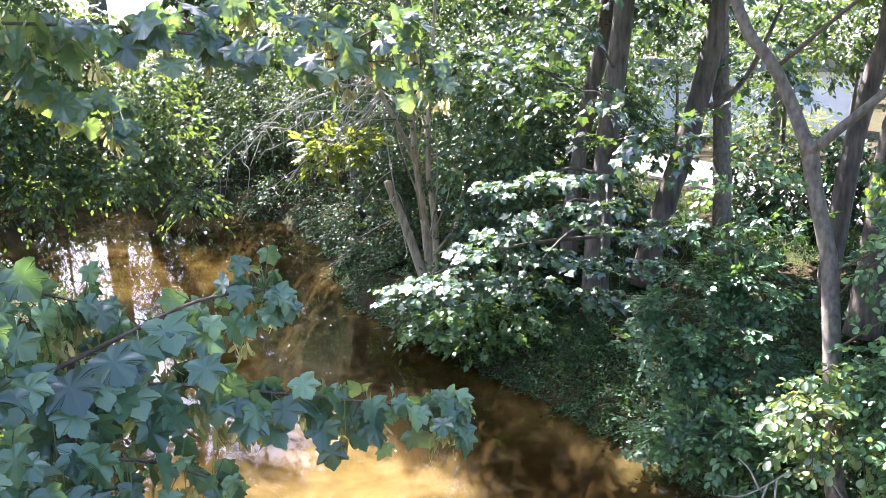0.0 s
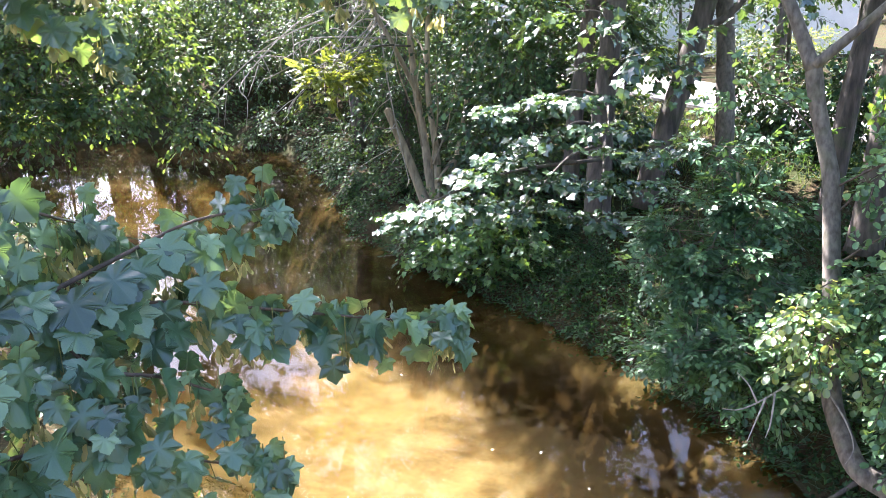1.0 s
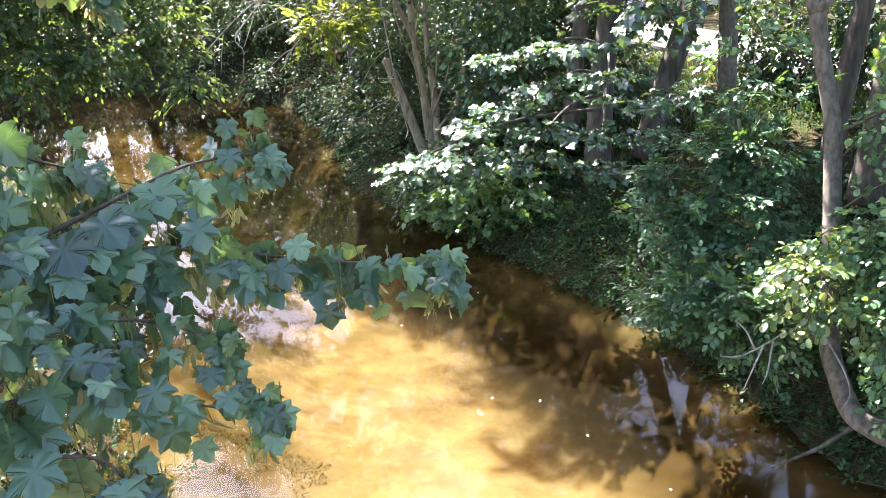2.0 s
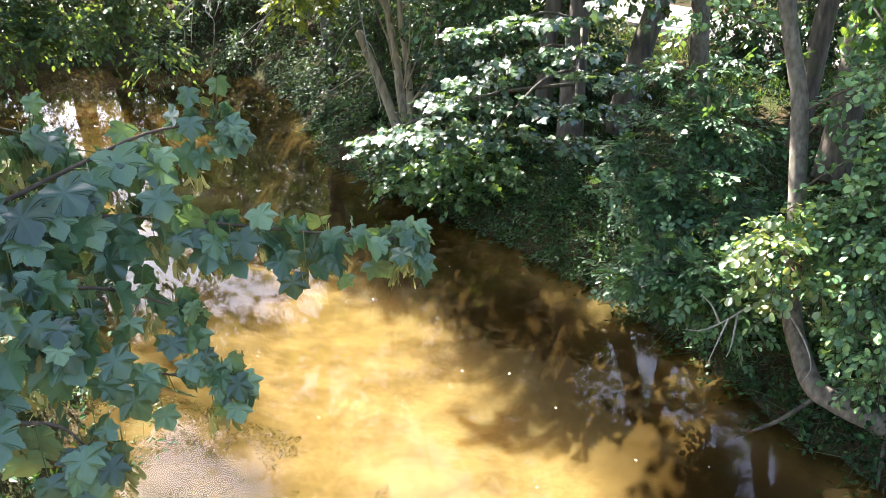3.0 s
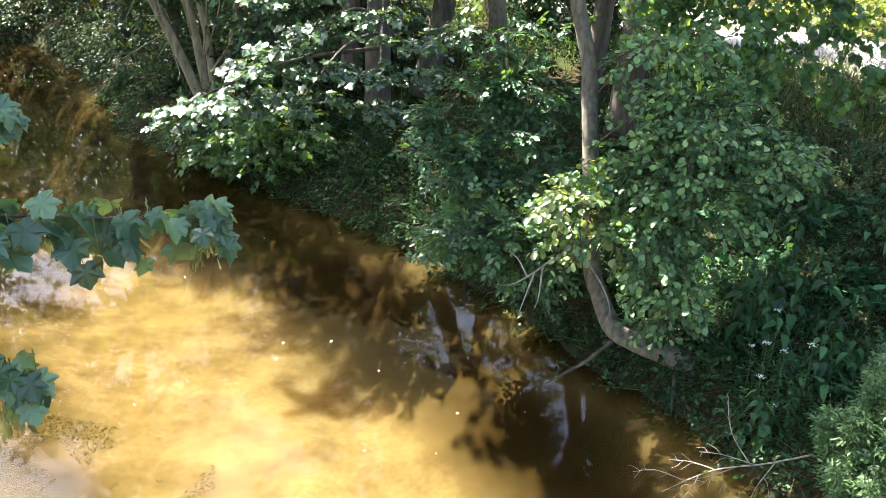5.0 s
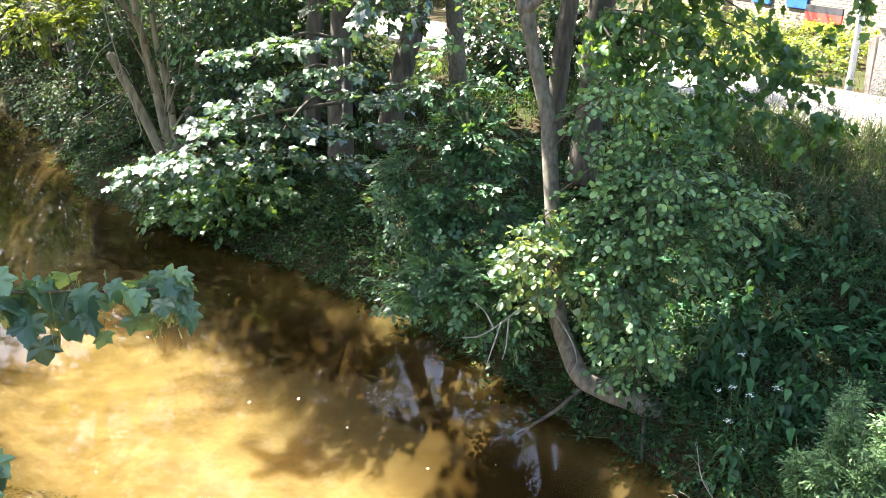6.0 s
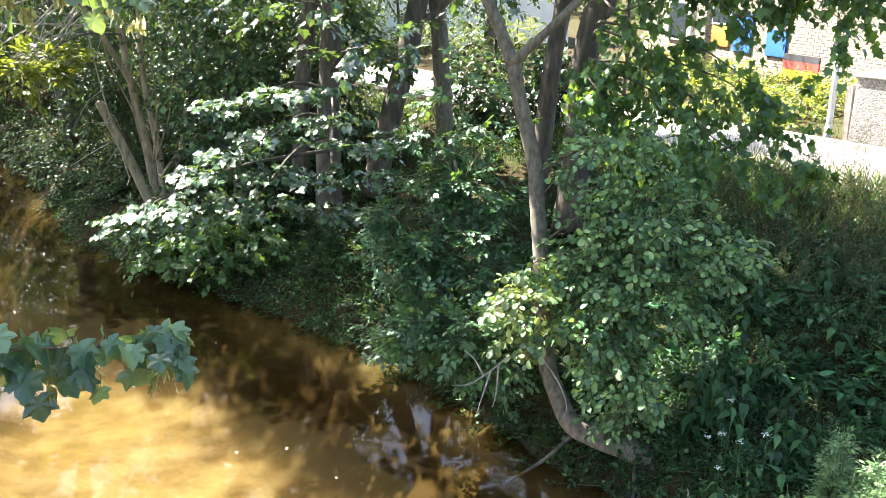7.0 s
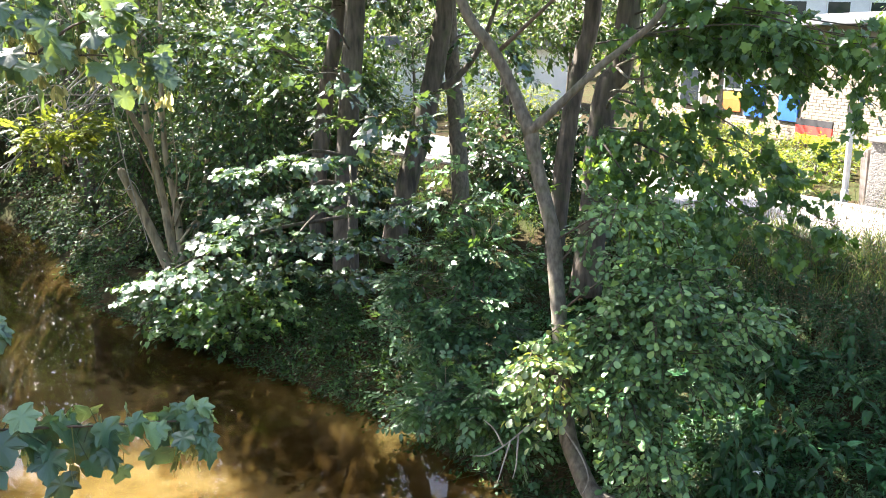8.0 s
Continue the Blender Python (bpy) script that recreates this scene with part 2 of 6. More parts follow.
M_MUGWORT = leaf_material("mugwort_leaf", (0.060, 0.115, 0.055), (0.090, 0.160, 0.072), (0.140, 0.220, 0.100), (0.18, 0.28, 0.06), 0.28, 0.5, tone=1.15)
M_DRY = leaf_material("dry_leaf", (0.095, 0.061, 0.034), (0.162, 0.115, 0.068), (0.257, 0.203, 0.135), (0.230, 0.161, 0.069), 0.2, 0.7)
M_SEED = leaf_material("maple_seed_wing", (0.20, 0.22, 0.10), (0.30, 0.30, 0.15), (0.38, 0.34, 0.19), (0.46, 0.44, 0.20), 0.75, 0.5, tone=1.0, blue=1.0)
M_FLOWER = plain_material("white_petal", (0.62, 0.62, 0.55), (0.8, 0.8, 0.74), 40, 0.6, 0.1)
M_UMBEL = plain_material("elder_umbel", (0.22, 0.24, 0.10), (0.38, 0.36, 0.17), 40, 0.7, 0.1)
M_BARK_ALDER = bark_material("alder_bark", (0.080, 0.066, 0.050), (0.205, 0.178, 0.142), 12, (1, 1, 0.45), 0.25, 0.2)
M_BARK = bark_material("maple_bark", (0.038, 0.032, 0.026), (0.145, 0.118, 0.094), 7, (1, 1, 0.2), 0.8, 0.3)
M_BARK_WILLOW = bark_material("willow_bark", (0.17, 0.135, 0.085), (0.46, 0.375, 0.24), 7, (1, 1, 0.16), 0.8)
M_TWIG = bark_material("twig_bark", (0.05, 0.035, 0.025), (0.14, 0.10, 0.07), 20, (1, 1, 1), 0.3)
M_DEAD = bark_material("dead_wood", (0.18, 0.155, 0.13), (0.38, 0.34, 0.29), 16, (1, 1, 0.5), 0.4)
M_STEM = plain_material("green_stem", (0.04, 0.07, 0.025), (0.08, 0.12, 0.04), 15, 0.6)


# ---- mesh helpers ----
def tri_mesh(name, V, F, mat, smooth=False):
    """One mesh of triangles."""
    V, F = np.asarray(V, np.float32).reshape(-1, 3), np.asarray(F, np.int32).reshape(-1, 3)
    me = bpy.data.meshes.new(name)
    me.vertices.add(len(V))
    me.vertices.foreach_set("co", V.ravel())
    me.loops.add(F.size)
    me.loops.foreach_set("vertex_index", F.ravel())
    me.polygons.add(len(F))
    me.polygons.foreach_set("loop_start", np.arange(0, F.size, 3, dtype=np.int32))
    me.polygons.foreach_set("use_smooth", np.full(len(F), smooth))
    me.update(calc_edges=True)
    me.materials.append(mat)
    return me


def joined(pieces):
    V, F, n = [], [], 0
    for v, f in pieces:
        V.append(v)
        F.append(np.asarray(f) + n)
        n += len(v)
    return np.concatenate(V), np.concatenate(F)


def thing(name, base, label, category, group="", kind=""):
    ob = new(name)
    ob.location = base
    return tagged(ob, label, category, group, kind)


def part(name, mesh, parent, label="", kind="", at=None):
    """A mesh of world coordinates, or one at a pose, as a child."""
    ob = new(name, mesh)
    ob.parent = parent
    inv = Matrix.Translation(-parent.location) if parent.parent is None else Matrix.Identity(4)
    ob.matrix_parent_inverse = inv
    if at is not None:
        ob.matrix_basis = at
    return tagged(ob, label, kind=kind)


def unit(a):
    a = np.asarray(a, float)
    return a / np.maximum(np.linalg.norm(a, axis=-1, keepdims=True), 1e-9)


def spline(points, radii, steps):
    p, r = np.asarray(points, float), np.asarray(radii, float)
    if r.ndim == 0 or len(r) != len(p):
        r = np.interp(np.linspace(0, 1, len(p)), np.linspace(0, 1, len(np.atleast_1d(r))), np.atleast_1d(r))
    q = np.vstack([2 * p[0] - p[1], p, 2 * p[-1] - p[-2]])
    out, rad = [], []
    for i in range(len(p) - 1):
        for u in np.linspace(0, 1, steps, endpoint=i == len(p) - 2):
            a, b, c, d = q[i : i + 4]
            out.append(0.5 * (2 * b + (c - a) * u + (2 * a - 5 * b + 4 * c - d) * u**2 + (3 * b - a - 3 * c + d) * u**3))
            rad.append(r[i] * (1 - u) + r[i + 1] * u)
    return np.array(out), np.array(rad)


def tube(points, radii, sides=10, steps=6, rough=0.0):
    """A tapered round limb along a smooth line, with its ends closed."""
    c, r = spline(points, radii, steps)
    tang = unit(np.gradient(c, axis=0))
    ref = np.array([0.31, 0.95, 0.05]) if abs(tang[0, 2]) > 0.8 else np.array([0, 0, 1.0])
    rings = []
    for k in range(len(c)):
        x = unit(np.cross(ref, tang[k]))
        y = np.cross(tang[k], x)
        a = np.arange(sides) * 2 * math.pi / sides
        wob = 1 + rough * (RNG.random(sides) - 0.5)
        rings.append(c[k] + r[k] * wob[:, None] * (np.cos(a)[:, None] * x + np.sin(a)[:, None] * y))
    V = np.vstack(rings + [c[:1], c[-1:] + tang[-1:] * r[-1] * 0.6])
    F, n = [], len(c)
    for k in range(n - 1):
        for j in range(sides):
            a, b = k * sides + j, k * sides + (j + 1) % sides
            F += [(a, b, b + sides), (a, b + sides, a + sides)]
    for j in range(sides):
        F.append((n * sides, (j + 1) % sides, j))
        F.append((n * sides + 1, (n - 1) * sides + j, (n - 1) * sides + (j + 1) % sides))
    return V, np.array(F)


def thin(A, B, wa, wb):
    """Many thin three-sided twigs from A to B at once."""
    d = unit(B - A)
    x = unit(np.cross(d, np.array([0.3, 0.2, 0.93])))
    y = np.cross(d, x)
    V, n = [], len(A)
    for end, w in ((A, wa), (B, wb)):
        for k in range(3):
            g = k * 2.0944
            V.append(end + w * (math.cos(g) * x + math.sin(g) * y))
    V = np.stack(V, 1).reshape(-1, 3)
    f = np.array([(0, 1, 4), (0, 4, 3), (1, 2, 5), (1, 5, 4), (2, 0, 3), (2, 3, 5)])
    return V, (np.arange(n)[:, None, None] * 6 + f).reshape(-1, 3)


# ---- leaves ----
def blade(half, centre, fold=0.12, droop=0.18, ring=False, pleat=0.0):
    """A leaf along +y from the right half of its outline, folded along the middle and bent down at the tip."""
    half = np.array(half, float)
    left = half[1:-1][::-1] * (-1, 1)
    rim = np.vstack([half, left])
    n = len(rim)
    c = np.array([[0.0, centre]])
    if ring:
        rows = np.vstack([c, c + (rim - c) * 0.5, rim])
        f = [(0, 1 + (k + 1) % n, 1 + k) for k in range(n)]
        for k in range(n):
            a, b = 1 + k, 1 + (k + 1) % n
            f += [(a, b, b + n), (a, b + n, a + n)]
    else:
        rows = np.vstack([c, rim])
        f = [(0, 1 + (k + 1) % n, 1 + k) for k in range(n)]
    z = fold * np.abs(rows[:, 0]) - droop * rows[:, 1] ** 2
    if pleat:
        ang = np.arctan2(rows[:, 0], rows[:, 1] - centre)
        z += pleat * np.cos(ang * 6.0) * np.linalg.norm(rows - c, axis=1)
    f = np.array(f)[:, ::-1]
    return np.column_stack([rows, z]), f


SYCAMORE = ((0, 0), (0.14, -0.11), (0.34, -0.09), (0.48, -0.03), (0.63, 0.05), (0.56, 0.17), (0.52, 0.23), (0.48, 0.29), (0.56, 0.40), (0.60, 0.52),
            (0.66, 0.68), (0.52, 0.68), (0.43, 0.67), (0.34, 0.66), (0.33, 0.77), (0.22, 0.87), (0.12, 0.94), (0, 1.07))
def toothed(half):
    """The same outline with small uneven teeth."""
    out = [half[0]]
    for k in range(len(half) - 1):
        (x0, y0), (x1, y1) = half[k], half[k + 1]
        dx, dy = x1 - x0, y1 - y0
        amount = 0.16 if k > 1 else 0.0
        out.append((x0 + dx * 0.45 + dy * amount, y0 + dy * 0.45 - dx * amount))
        out.append((x0 + dx * 0.62 - dy * 0.02, y0 + dy * 0.62 + dx * 0.02))
        out.append((x1, y1))
    return out


T_SYCAMORE = [blade(toothed(SYCAMORE), 0.30, f, d, True, p) for f, d, p in ((0.10, 0.20, 0.05), (0.22, 0.32, 0.04), (-0.08, 0.14, 0.06), (0.16, 0.42, 0.05), (0.3, 0.1, 0.03), (-0.15, 0.3, 0.05))]
T_MAPLE = blade(((0, 0), (0.26, -0.10), (0.57, 0.02), (0.45, 0.27), (0.63, 0.60), (0.35, 0.60), (0.2, 0.85), (0, 1.05)), 0.3, 0.14, 0.3)
T_ALDER = blade(((0, 0), (0.20, 0.16), (0.34, 0.44), (0.37, 0.68), (0.29, 0.90), (0.13, 1.02), (0, 0.97)), 0.5, 0.30, 0.22)
T_OVATE = blade(((0, 0), (0.22, 0.2), (0.30, 0.48), (0.16, 0.8), (0, 1)), 0.45, 0.2, 0.2)
T_SMALL = blade(((0, 0), (0.27, 0.32), (0.22, 0.68), (0, 1)), 0.45, 0.2, 0.2)
T_LANCE = blade(((0, 0), (0.12, 0.3), (0.10, 0.65), (0, 1)), 0.4, 0.2, 0.35)
T_NETTLE = blade(((0, 0), (0.16, -0.03), (0.23, 0.08), (0.27, 0.14), (0.25, 0.24), (0.275, 0.29), (0.225, 0.42), (0.235, 0.47), (0.16, 0.62), (0.16, 0.67), (0.06, 0.86), (0, 1)), 0.35, 0.22, 0.5)


def compound(leaf, pairs, size, terminal=True):
    """A feathered leaf of several leaflets."""
    out = []
    spots = [(k / (pairs + 0.5) * 0.62 + 0.25, s) for k in range(pairs) for s in (-1, 1)] + ([(0.72, 0)] if terminal else [])
    for y, s in spots:
        v, f = leaf
        a = -s * 1.05
        rot = np.array([[math.cos(a), -math.sin(a), 0], [math.sin(a), math.cos(a), 0], [0, 0, 1]])
        w = (v * size) @ rot.T
        w += (s * 0.02, y, -0.12 * y * y - 0.05 * abs(s))
        out.append((w, f))
    v, f = thin(np.array([[0, 0, 0.0]]), np.array([[0, 0.72, -0.06]]), 0.012, 0.006)
    out.append((v, f))
    return joined(out)


T_ELDER = compound(T_OVATE, 2, 0.42)
T_ASH = compound(T_SMALL, 3, 0.36)
T_BRAMBLE = compound(T_SMALL, 1, 0.62)


def frames_for(tip, nrm):
    y = unit(tip)
    x = unit(np.cross(y, nrm))
    return np.stack([x, y, np.cross(x, y)], 2)


def scatter(template, pos, tip, nrm, size):
    """The template at every place, as one set of triangles."""
    v, f = template
    R = frames_for(tip, nrm) * np.asarray(size)[:, None, None]
    V = np.einsum("nij,kj->nki", R, v) + pos[:, None, :]
    return V.reshape(-1, 3), (np.arange(len(pos))[:, None, None] * len(v) + f).reshape(-1, 3)


def sprays(starts, dirs, length, k, droop=0.25, flat=0.35, spread=0.8, hang=0.25, face=(0, 0, 1)):
    """Leaves in two rows along short twigs: places, tips, normals and the twigs' ends."""
    n = len(starts)
    d = unit(dirs)
    L = length * (0.6 + 0.8 * RNG.random(n))
    side = unit(np.cross(d, np.array([0, 0, 1.0])) + 1e-3)
    u = (np.arange(k) + 0.6) / k
    line = starts[:, None] + d[:, None] * (L[:, None] * u)[:, :, None]
    line[:, :, 2] -= droop * L[:, None] * u**2
    sign = np.where(np.arange(k) % 2 == 0, 1.0, -1.0)[None, :, None] * np.where(RNG.random(n) < 0.5, 1, -1)[:, None, None]
    turn = np.arange(k)[None, :] // 2 * 1.6 * np.clip(d[:, 2:] * 1.6 - 0.5, 0, 1) + RNG.normal(0, 0.25, (n, k))
    over = np.cross(side, d)
    out = (side[:, None] * np.cos(turn)[:, :, None] + over[:, None] * np.sin(turn)[:, :, None]) * sign
    tip = d[:, None] * 0.7 + out * spread + RNG.normal(0, 0.3, (n, k, 3))
    pos = line + out * 0.012
    tip[:, :, 2] -= hang
    tip[:, -1] = d + RNG.normal(0, 0.2, (n, 3)) - (0, 0, hang)
    nrm = np.array(face, float) + RNG.normal(0, flat, (n, k, 3))
    end = line[:, -1]
    return pos.reshape(-1, 3), tip.reshape(-1, 3), nrm.reshape(-1, 3), starts, end


def clump_starts(clumps, level=0.35):
    """Twig starts and ways out of ellipsoids (x, y, z, rx, ry, rz, number)."""
    S, D = [], []
    for x, y, z, rx, ry, rz, n in clumps:
        n = int(n)
        w = unit(RNG.normal(0, 1, (n, 3)))
        rad = 0.25 + 0.75 * RNG.random((n, 1)) ** 0.6
        S.append(np.array((x, y, z)) + w * rad * (rx, ry, rz))
        D.append((w * 0.8 + RNG.normal(0, 0.35, (n, 3))) * (1, 1, level / 0.8 if level < 0.3 else 1) - w * (0, 0, 0.45 if level >= 0.3 else 0))
    return np.concatenate(S), np.concatenate(D)


def crown(clumps, template, leaf, length, k, level=0.35, **how):
    """Leaves and twigs that fill the clumps."""
    S, D = clump_starts(clumps, level)
    pos, tip, nrm, a, b = sprays(S, D, length, k, **how)
    size = leaf * (0.65 + 0.6 * RNG.random(len(pos)))
    return scatter(template, pos, tip, nrm, size), thin(a, b, 0.006, 0.002)


def limbs_to(trunk, clumps, radius):
    """A limb from the trunk's line to the middle of each clump."""
    line, rad = spline(trunk[0], trunk[1], 6)
    out = []
    for x, y, z, *_ in clumps:
        c = np.array((x, y, z))
        gap = np.linalg.norm(line - c, axis=1) + np.maximum(0, line[:, 2] - z + 0.4) * 3
        i = int(np.argmin(gap))
        a = line[i]
        mid = (a + c) / 2 + np.array((0, 0, 0.12 * np.linalg.norm(c - a))) + RNG.normal(0, 0.06, 3)
        r = min(radius * (0.5 + 0.18 * np.linalg.norm(c - a)), rad[i] * 0.7)
        out.append(tube([a, mid, c], [r, r * 0.65, r * 0.25], 7, 5))
    return out


def tree(name, label, category, trunks, bark, clumps, template, leaf, mat, length=0.5, k=7, limb=0.05, sides=12, group="", **how):
    """A tree: its stems, its limbs, its twigs and its crown of leaves."""
    base = Vector(trunks[0][0][0])
    ob = thing(name, base, label, category, group)
    for pts, radii in trunks:
        part("trunk", tri_mesh("trunk", *tube(pts, radii, sides, 7, 0.10), bark, True), ob)
    if limb:
        main = max(trunks, key=lambda t: t[0][-1][2])
        for v, f in limbs_to(main, clumps, limb):
            part("limb", tri_mesh("limb", v, f, bark, True), ob)
    (v, f), (tv, tf) = crown(clumps, template, leaf, length, k, **how)
    part("twig_mass", tri_mesh("twig_mass", tv, tf, M_TWIG), ob, kind="stuff")
    part("crown", tri_mesh("crown", v, f, mat), ob, kind="stuff")
    return ob


# ---- the ground, one sheet with the stream's bed in it ----
RIGHT_Y = (-60, 2.0, 4.8, 5.8, 6.5, 8.5, 10.3, 11.5, 14.0, 17.0, 21.3, 23.0, 25.0, 26.0)
RIGHT_X = (4.2, 3.95, 3.65, 3.1, 2.95, 2.1, 0.95, 0.05, -1.7, -2.5, -4.0, -5.2, -8.0, -12.0)
LEFT_Y = (-60, 4.0, 6.0, 9.0, 12.0, 16.0, 18.0, 20.0, 21.5)
LEFT_X = (-3.0, -2.9, -3.0, -3.9, -5.4, -9.0, -11.5, -16.0, -60.0)


def bank_gap(x, y):
    """Metres to the water's edge: right bank, left bank or the far bank; below zero in the water."""
    right = (x - np.interp(y, RIGHT_Y, RIGHT_X)) * 0.85
    left = (np.interp(y, LEFT_Y, LEFT_X) - x) * 0.8
    far = y - 25.4 - 0.05 * x
    return right, left, far


def smooth(v):
    v = np.clip(v, 0, 1)
    return v * v * (3 - 2 * v)


def ground_z(x, y):
    x, y = np.asarray(x, float), np.asarray(y, float)
    right, left, far = bank_gap(x, y)
    d = np.maximum(np.maximum(right, left), far)
    top = np.where(left >= np.maximum(right, far), 0.8, 1.2)
    wob = 0.05 * np.sin(x * 2.1 + y * 1.3) + 0.04 * np.sin(x * 3.7 - y * 2.9) + 0.03 * np.sin(x * 7.1 + y * 6.3)
    land = 0.46 * smooth(d / 0.55 + 0.1) + top * smooth(d / 5.0) + wob * smooth(d / 0.5) * (1 - 0.8 * smooth((d - 4) / 2))
    bed = -0.50 * smooth(-d / 2.0) + 0.035 * np.sin(x * 1.7 + y * 0.8) * smooth(-d) + 0.02 * np.sin(x * 5.2 - y * 3.1) * smooth(-d)
    # bed sinks rightwards and upstream so the shade tint falls there
    share = (x - np.interp(y, LEFT_Y, LEFT_X)) / (np.interp(y, RIGHT_Y, RIGHT_X) - np.interp(y, LEFT_Y, LEFT_X))
    bed = np.minimum(bed, -(0.40 + 0.72 * np.clip(share, 0, 1)) * smooth(-d / 1.7) * smooth((26 - y) / 4))
    bed = bed - 0.55 * smooth((y - 10.5) / 3) * smooth(share * 2.2) * smooth(-d / 1.7) * smooth((22 - y) / 3)
    return np.where(d > 0, land, bed - 0.02)


def sheet():
    def lines(a, b, step, reach):
        mid = list(np.arange(a, b, step))
        grow, lo, hi = step, [], []
        u = a
        while u > -reach:
            grow *= 1.35
            u -= grow
            lo.append(u)
        u = mid[-1]
        while u < reach:
            grow = max(step, (u - b) * 0.35 + step)
            u += grow
            hi.append(u)
        return np.array(lo[::-1] + mid + hi)

    X, Y = lines(-13, 13, 0.14, 900), lines(1.5, 27, 0.14, 900)
    gx, gy = np.meshgrid(X, Y)
    V = np.column_stack([gx.ravel(), gy.ravel(), ground_z(gx, gy).ravel()])
    w = len(X)
    i = (np.arange(len(Y) - 1)[:, None] * w + np.arange(w - 1)).ravel()
    F = np.concatenate([np.column_stack([i, i + 1, i + w + 1]), np.column_stack([i, i + w + 1, i + w])])
    return V, F


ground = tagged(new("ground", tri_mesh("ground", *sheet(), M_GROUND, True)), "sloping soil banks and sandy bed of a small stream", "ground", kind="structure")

water_bm = bmesh.new()
bmesh.ops.create_grid(water_bm, x_segments=30, y_segments=30, size=1.0)
for v in water_bm.verts:
    v.co = (v.co.x * 45, v.co.y * 45 + 5, 0.0)
water_me = bpy.data.meshes.new("water")
water_bm.to_mesh(water_me)
water_bm.free()
water_me.materials.append(M_WATER)
tagged(new("water", water_me), "shallow golden brown stream water with mirror reflections", "water", kind="structure")


# ---- sycamore maple that reaches in from the near bank ----
NEAR_BRANCHES = (
    ((-1.11, 1.39, 3.59), (-0.99, 1.69, 3.48), (-0.86, 1.85, 3.39), (-0.68, 1.97, 3.35), (-0.48, 2.12, 3.27), (-0.25, 2.25, 3.19), (-0.08, 2.33, 3.14), (0.10, 2.39, 3.10)),
    ((-0.95, 1.76, 3.44), (-0.79, 1.92, 3.50), (-0.63, 2.11, 3.55), (-0.45, 2.24, 3.55)),
    ((-1.05, 1.27, 3.23), (-0.95, 1.44, 3.16), (-0.81, 1.62, 3.11), (-0.66, 1.75, 2.99), (-0.42, 1.88, 2.87)),
    ((-0.95, 1.76, 3.44), (-0.81, 1.71, 3.28), (-0.66, 1.80, 3.20), (-0.52, 1.87, 3.11)),
    ((-0.95, 1.44, 3.16), (-0.86, 1.43, 3.05), (-0.72, 1.47, 3.00), (-0.67, 1.50, 2.90)),
    ((-0.94, 1.33, 3.45), (-0.91, 1.50, 3.35), (-0.84, 1.55, 3.25), (-0.76, 1.64, 3.20)),
    ((-1.02, 1.50, 3.73), (-1.00, 1.75, 3.70), (-0.96, 1.87, 3.64), (-0.87, 1.96, 3.58)),
    ((-2.00, 2.92, 4.38), (-1.32, 3.55, 4.38), (-0.89, 3.69, 4.32), (-0.47, 3.78, 4.24), (-0.18, 3.81, 4.23), (0.02, 3.82, 4.18)),
    ((-1.77, 3.24, 4.29), (-1.57, 3.35, 4.09), (-1.37, 3.52, 4.04)),
    ((-0.89, 3.69, 4.32), (-1.16, 3.74, 4.45), (-0.81, 3.91, 4.51), (-0.51, 4.05, 4.42)),
    ((-0.47, 3.78, 4.24), (-0.31, 3.80, 4.36), (-0.12, 3.81, 4.41)),
)


def leaf_pose(pos, tip, nrm, size):
    R = frames_for(np.array([tip]), np.array([nrm]))[0]
    m = Matrix([[R[i][j] * size for j in range(3)] + [pos[i]] for i in range(3)] + [[0, 0, 0, 1]])
    return m


def seed_bunch():
    """A hanging bunch of winged seeds."""
    wing = blade(((0, 0), (0.10, 0.2), (0.16, 0.6), (0.11, 0.92), (0, 1)), 0.5, 0.05, 0.1)
    n = 12
    pos = RNG.normal(0, 0.012, (n, 3)) - np.column_stack([np.zeros((n, 2)), RNG.random(n) * 0.045])
    tip = np.column_stack([RNG.normal(0, 0.38, (n, 2)), np.full(n, -1.0)])
    v = scatter(wing, pos, tip, RNG.normal(0, 1, (n, 3)), 0.034 + 0.014 * RNG.random(n))
    st = thin(np.array([[0, 0, 0.07]]), np.array([[0, 0, -0.03]]), 0.002, 0.001)
    return joined([v, st])


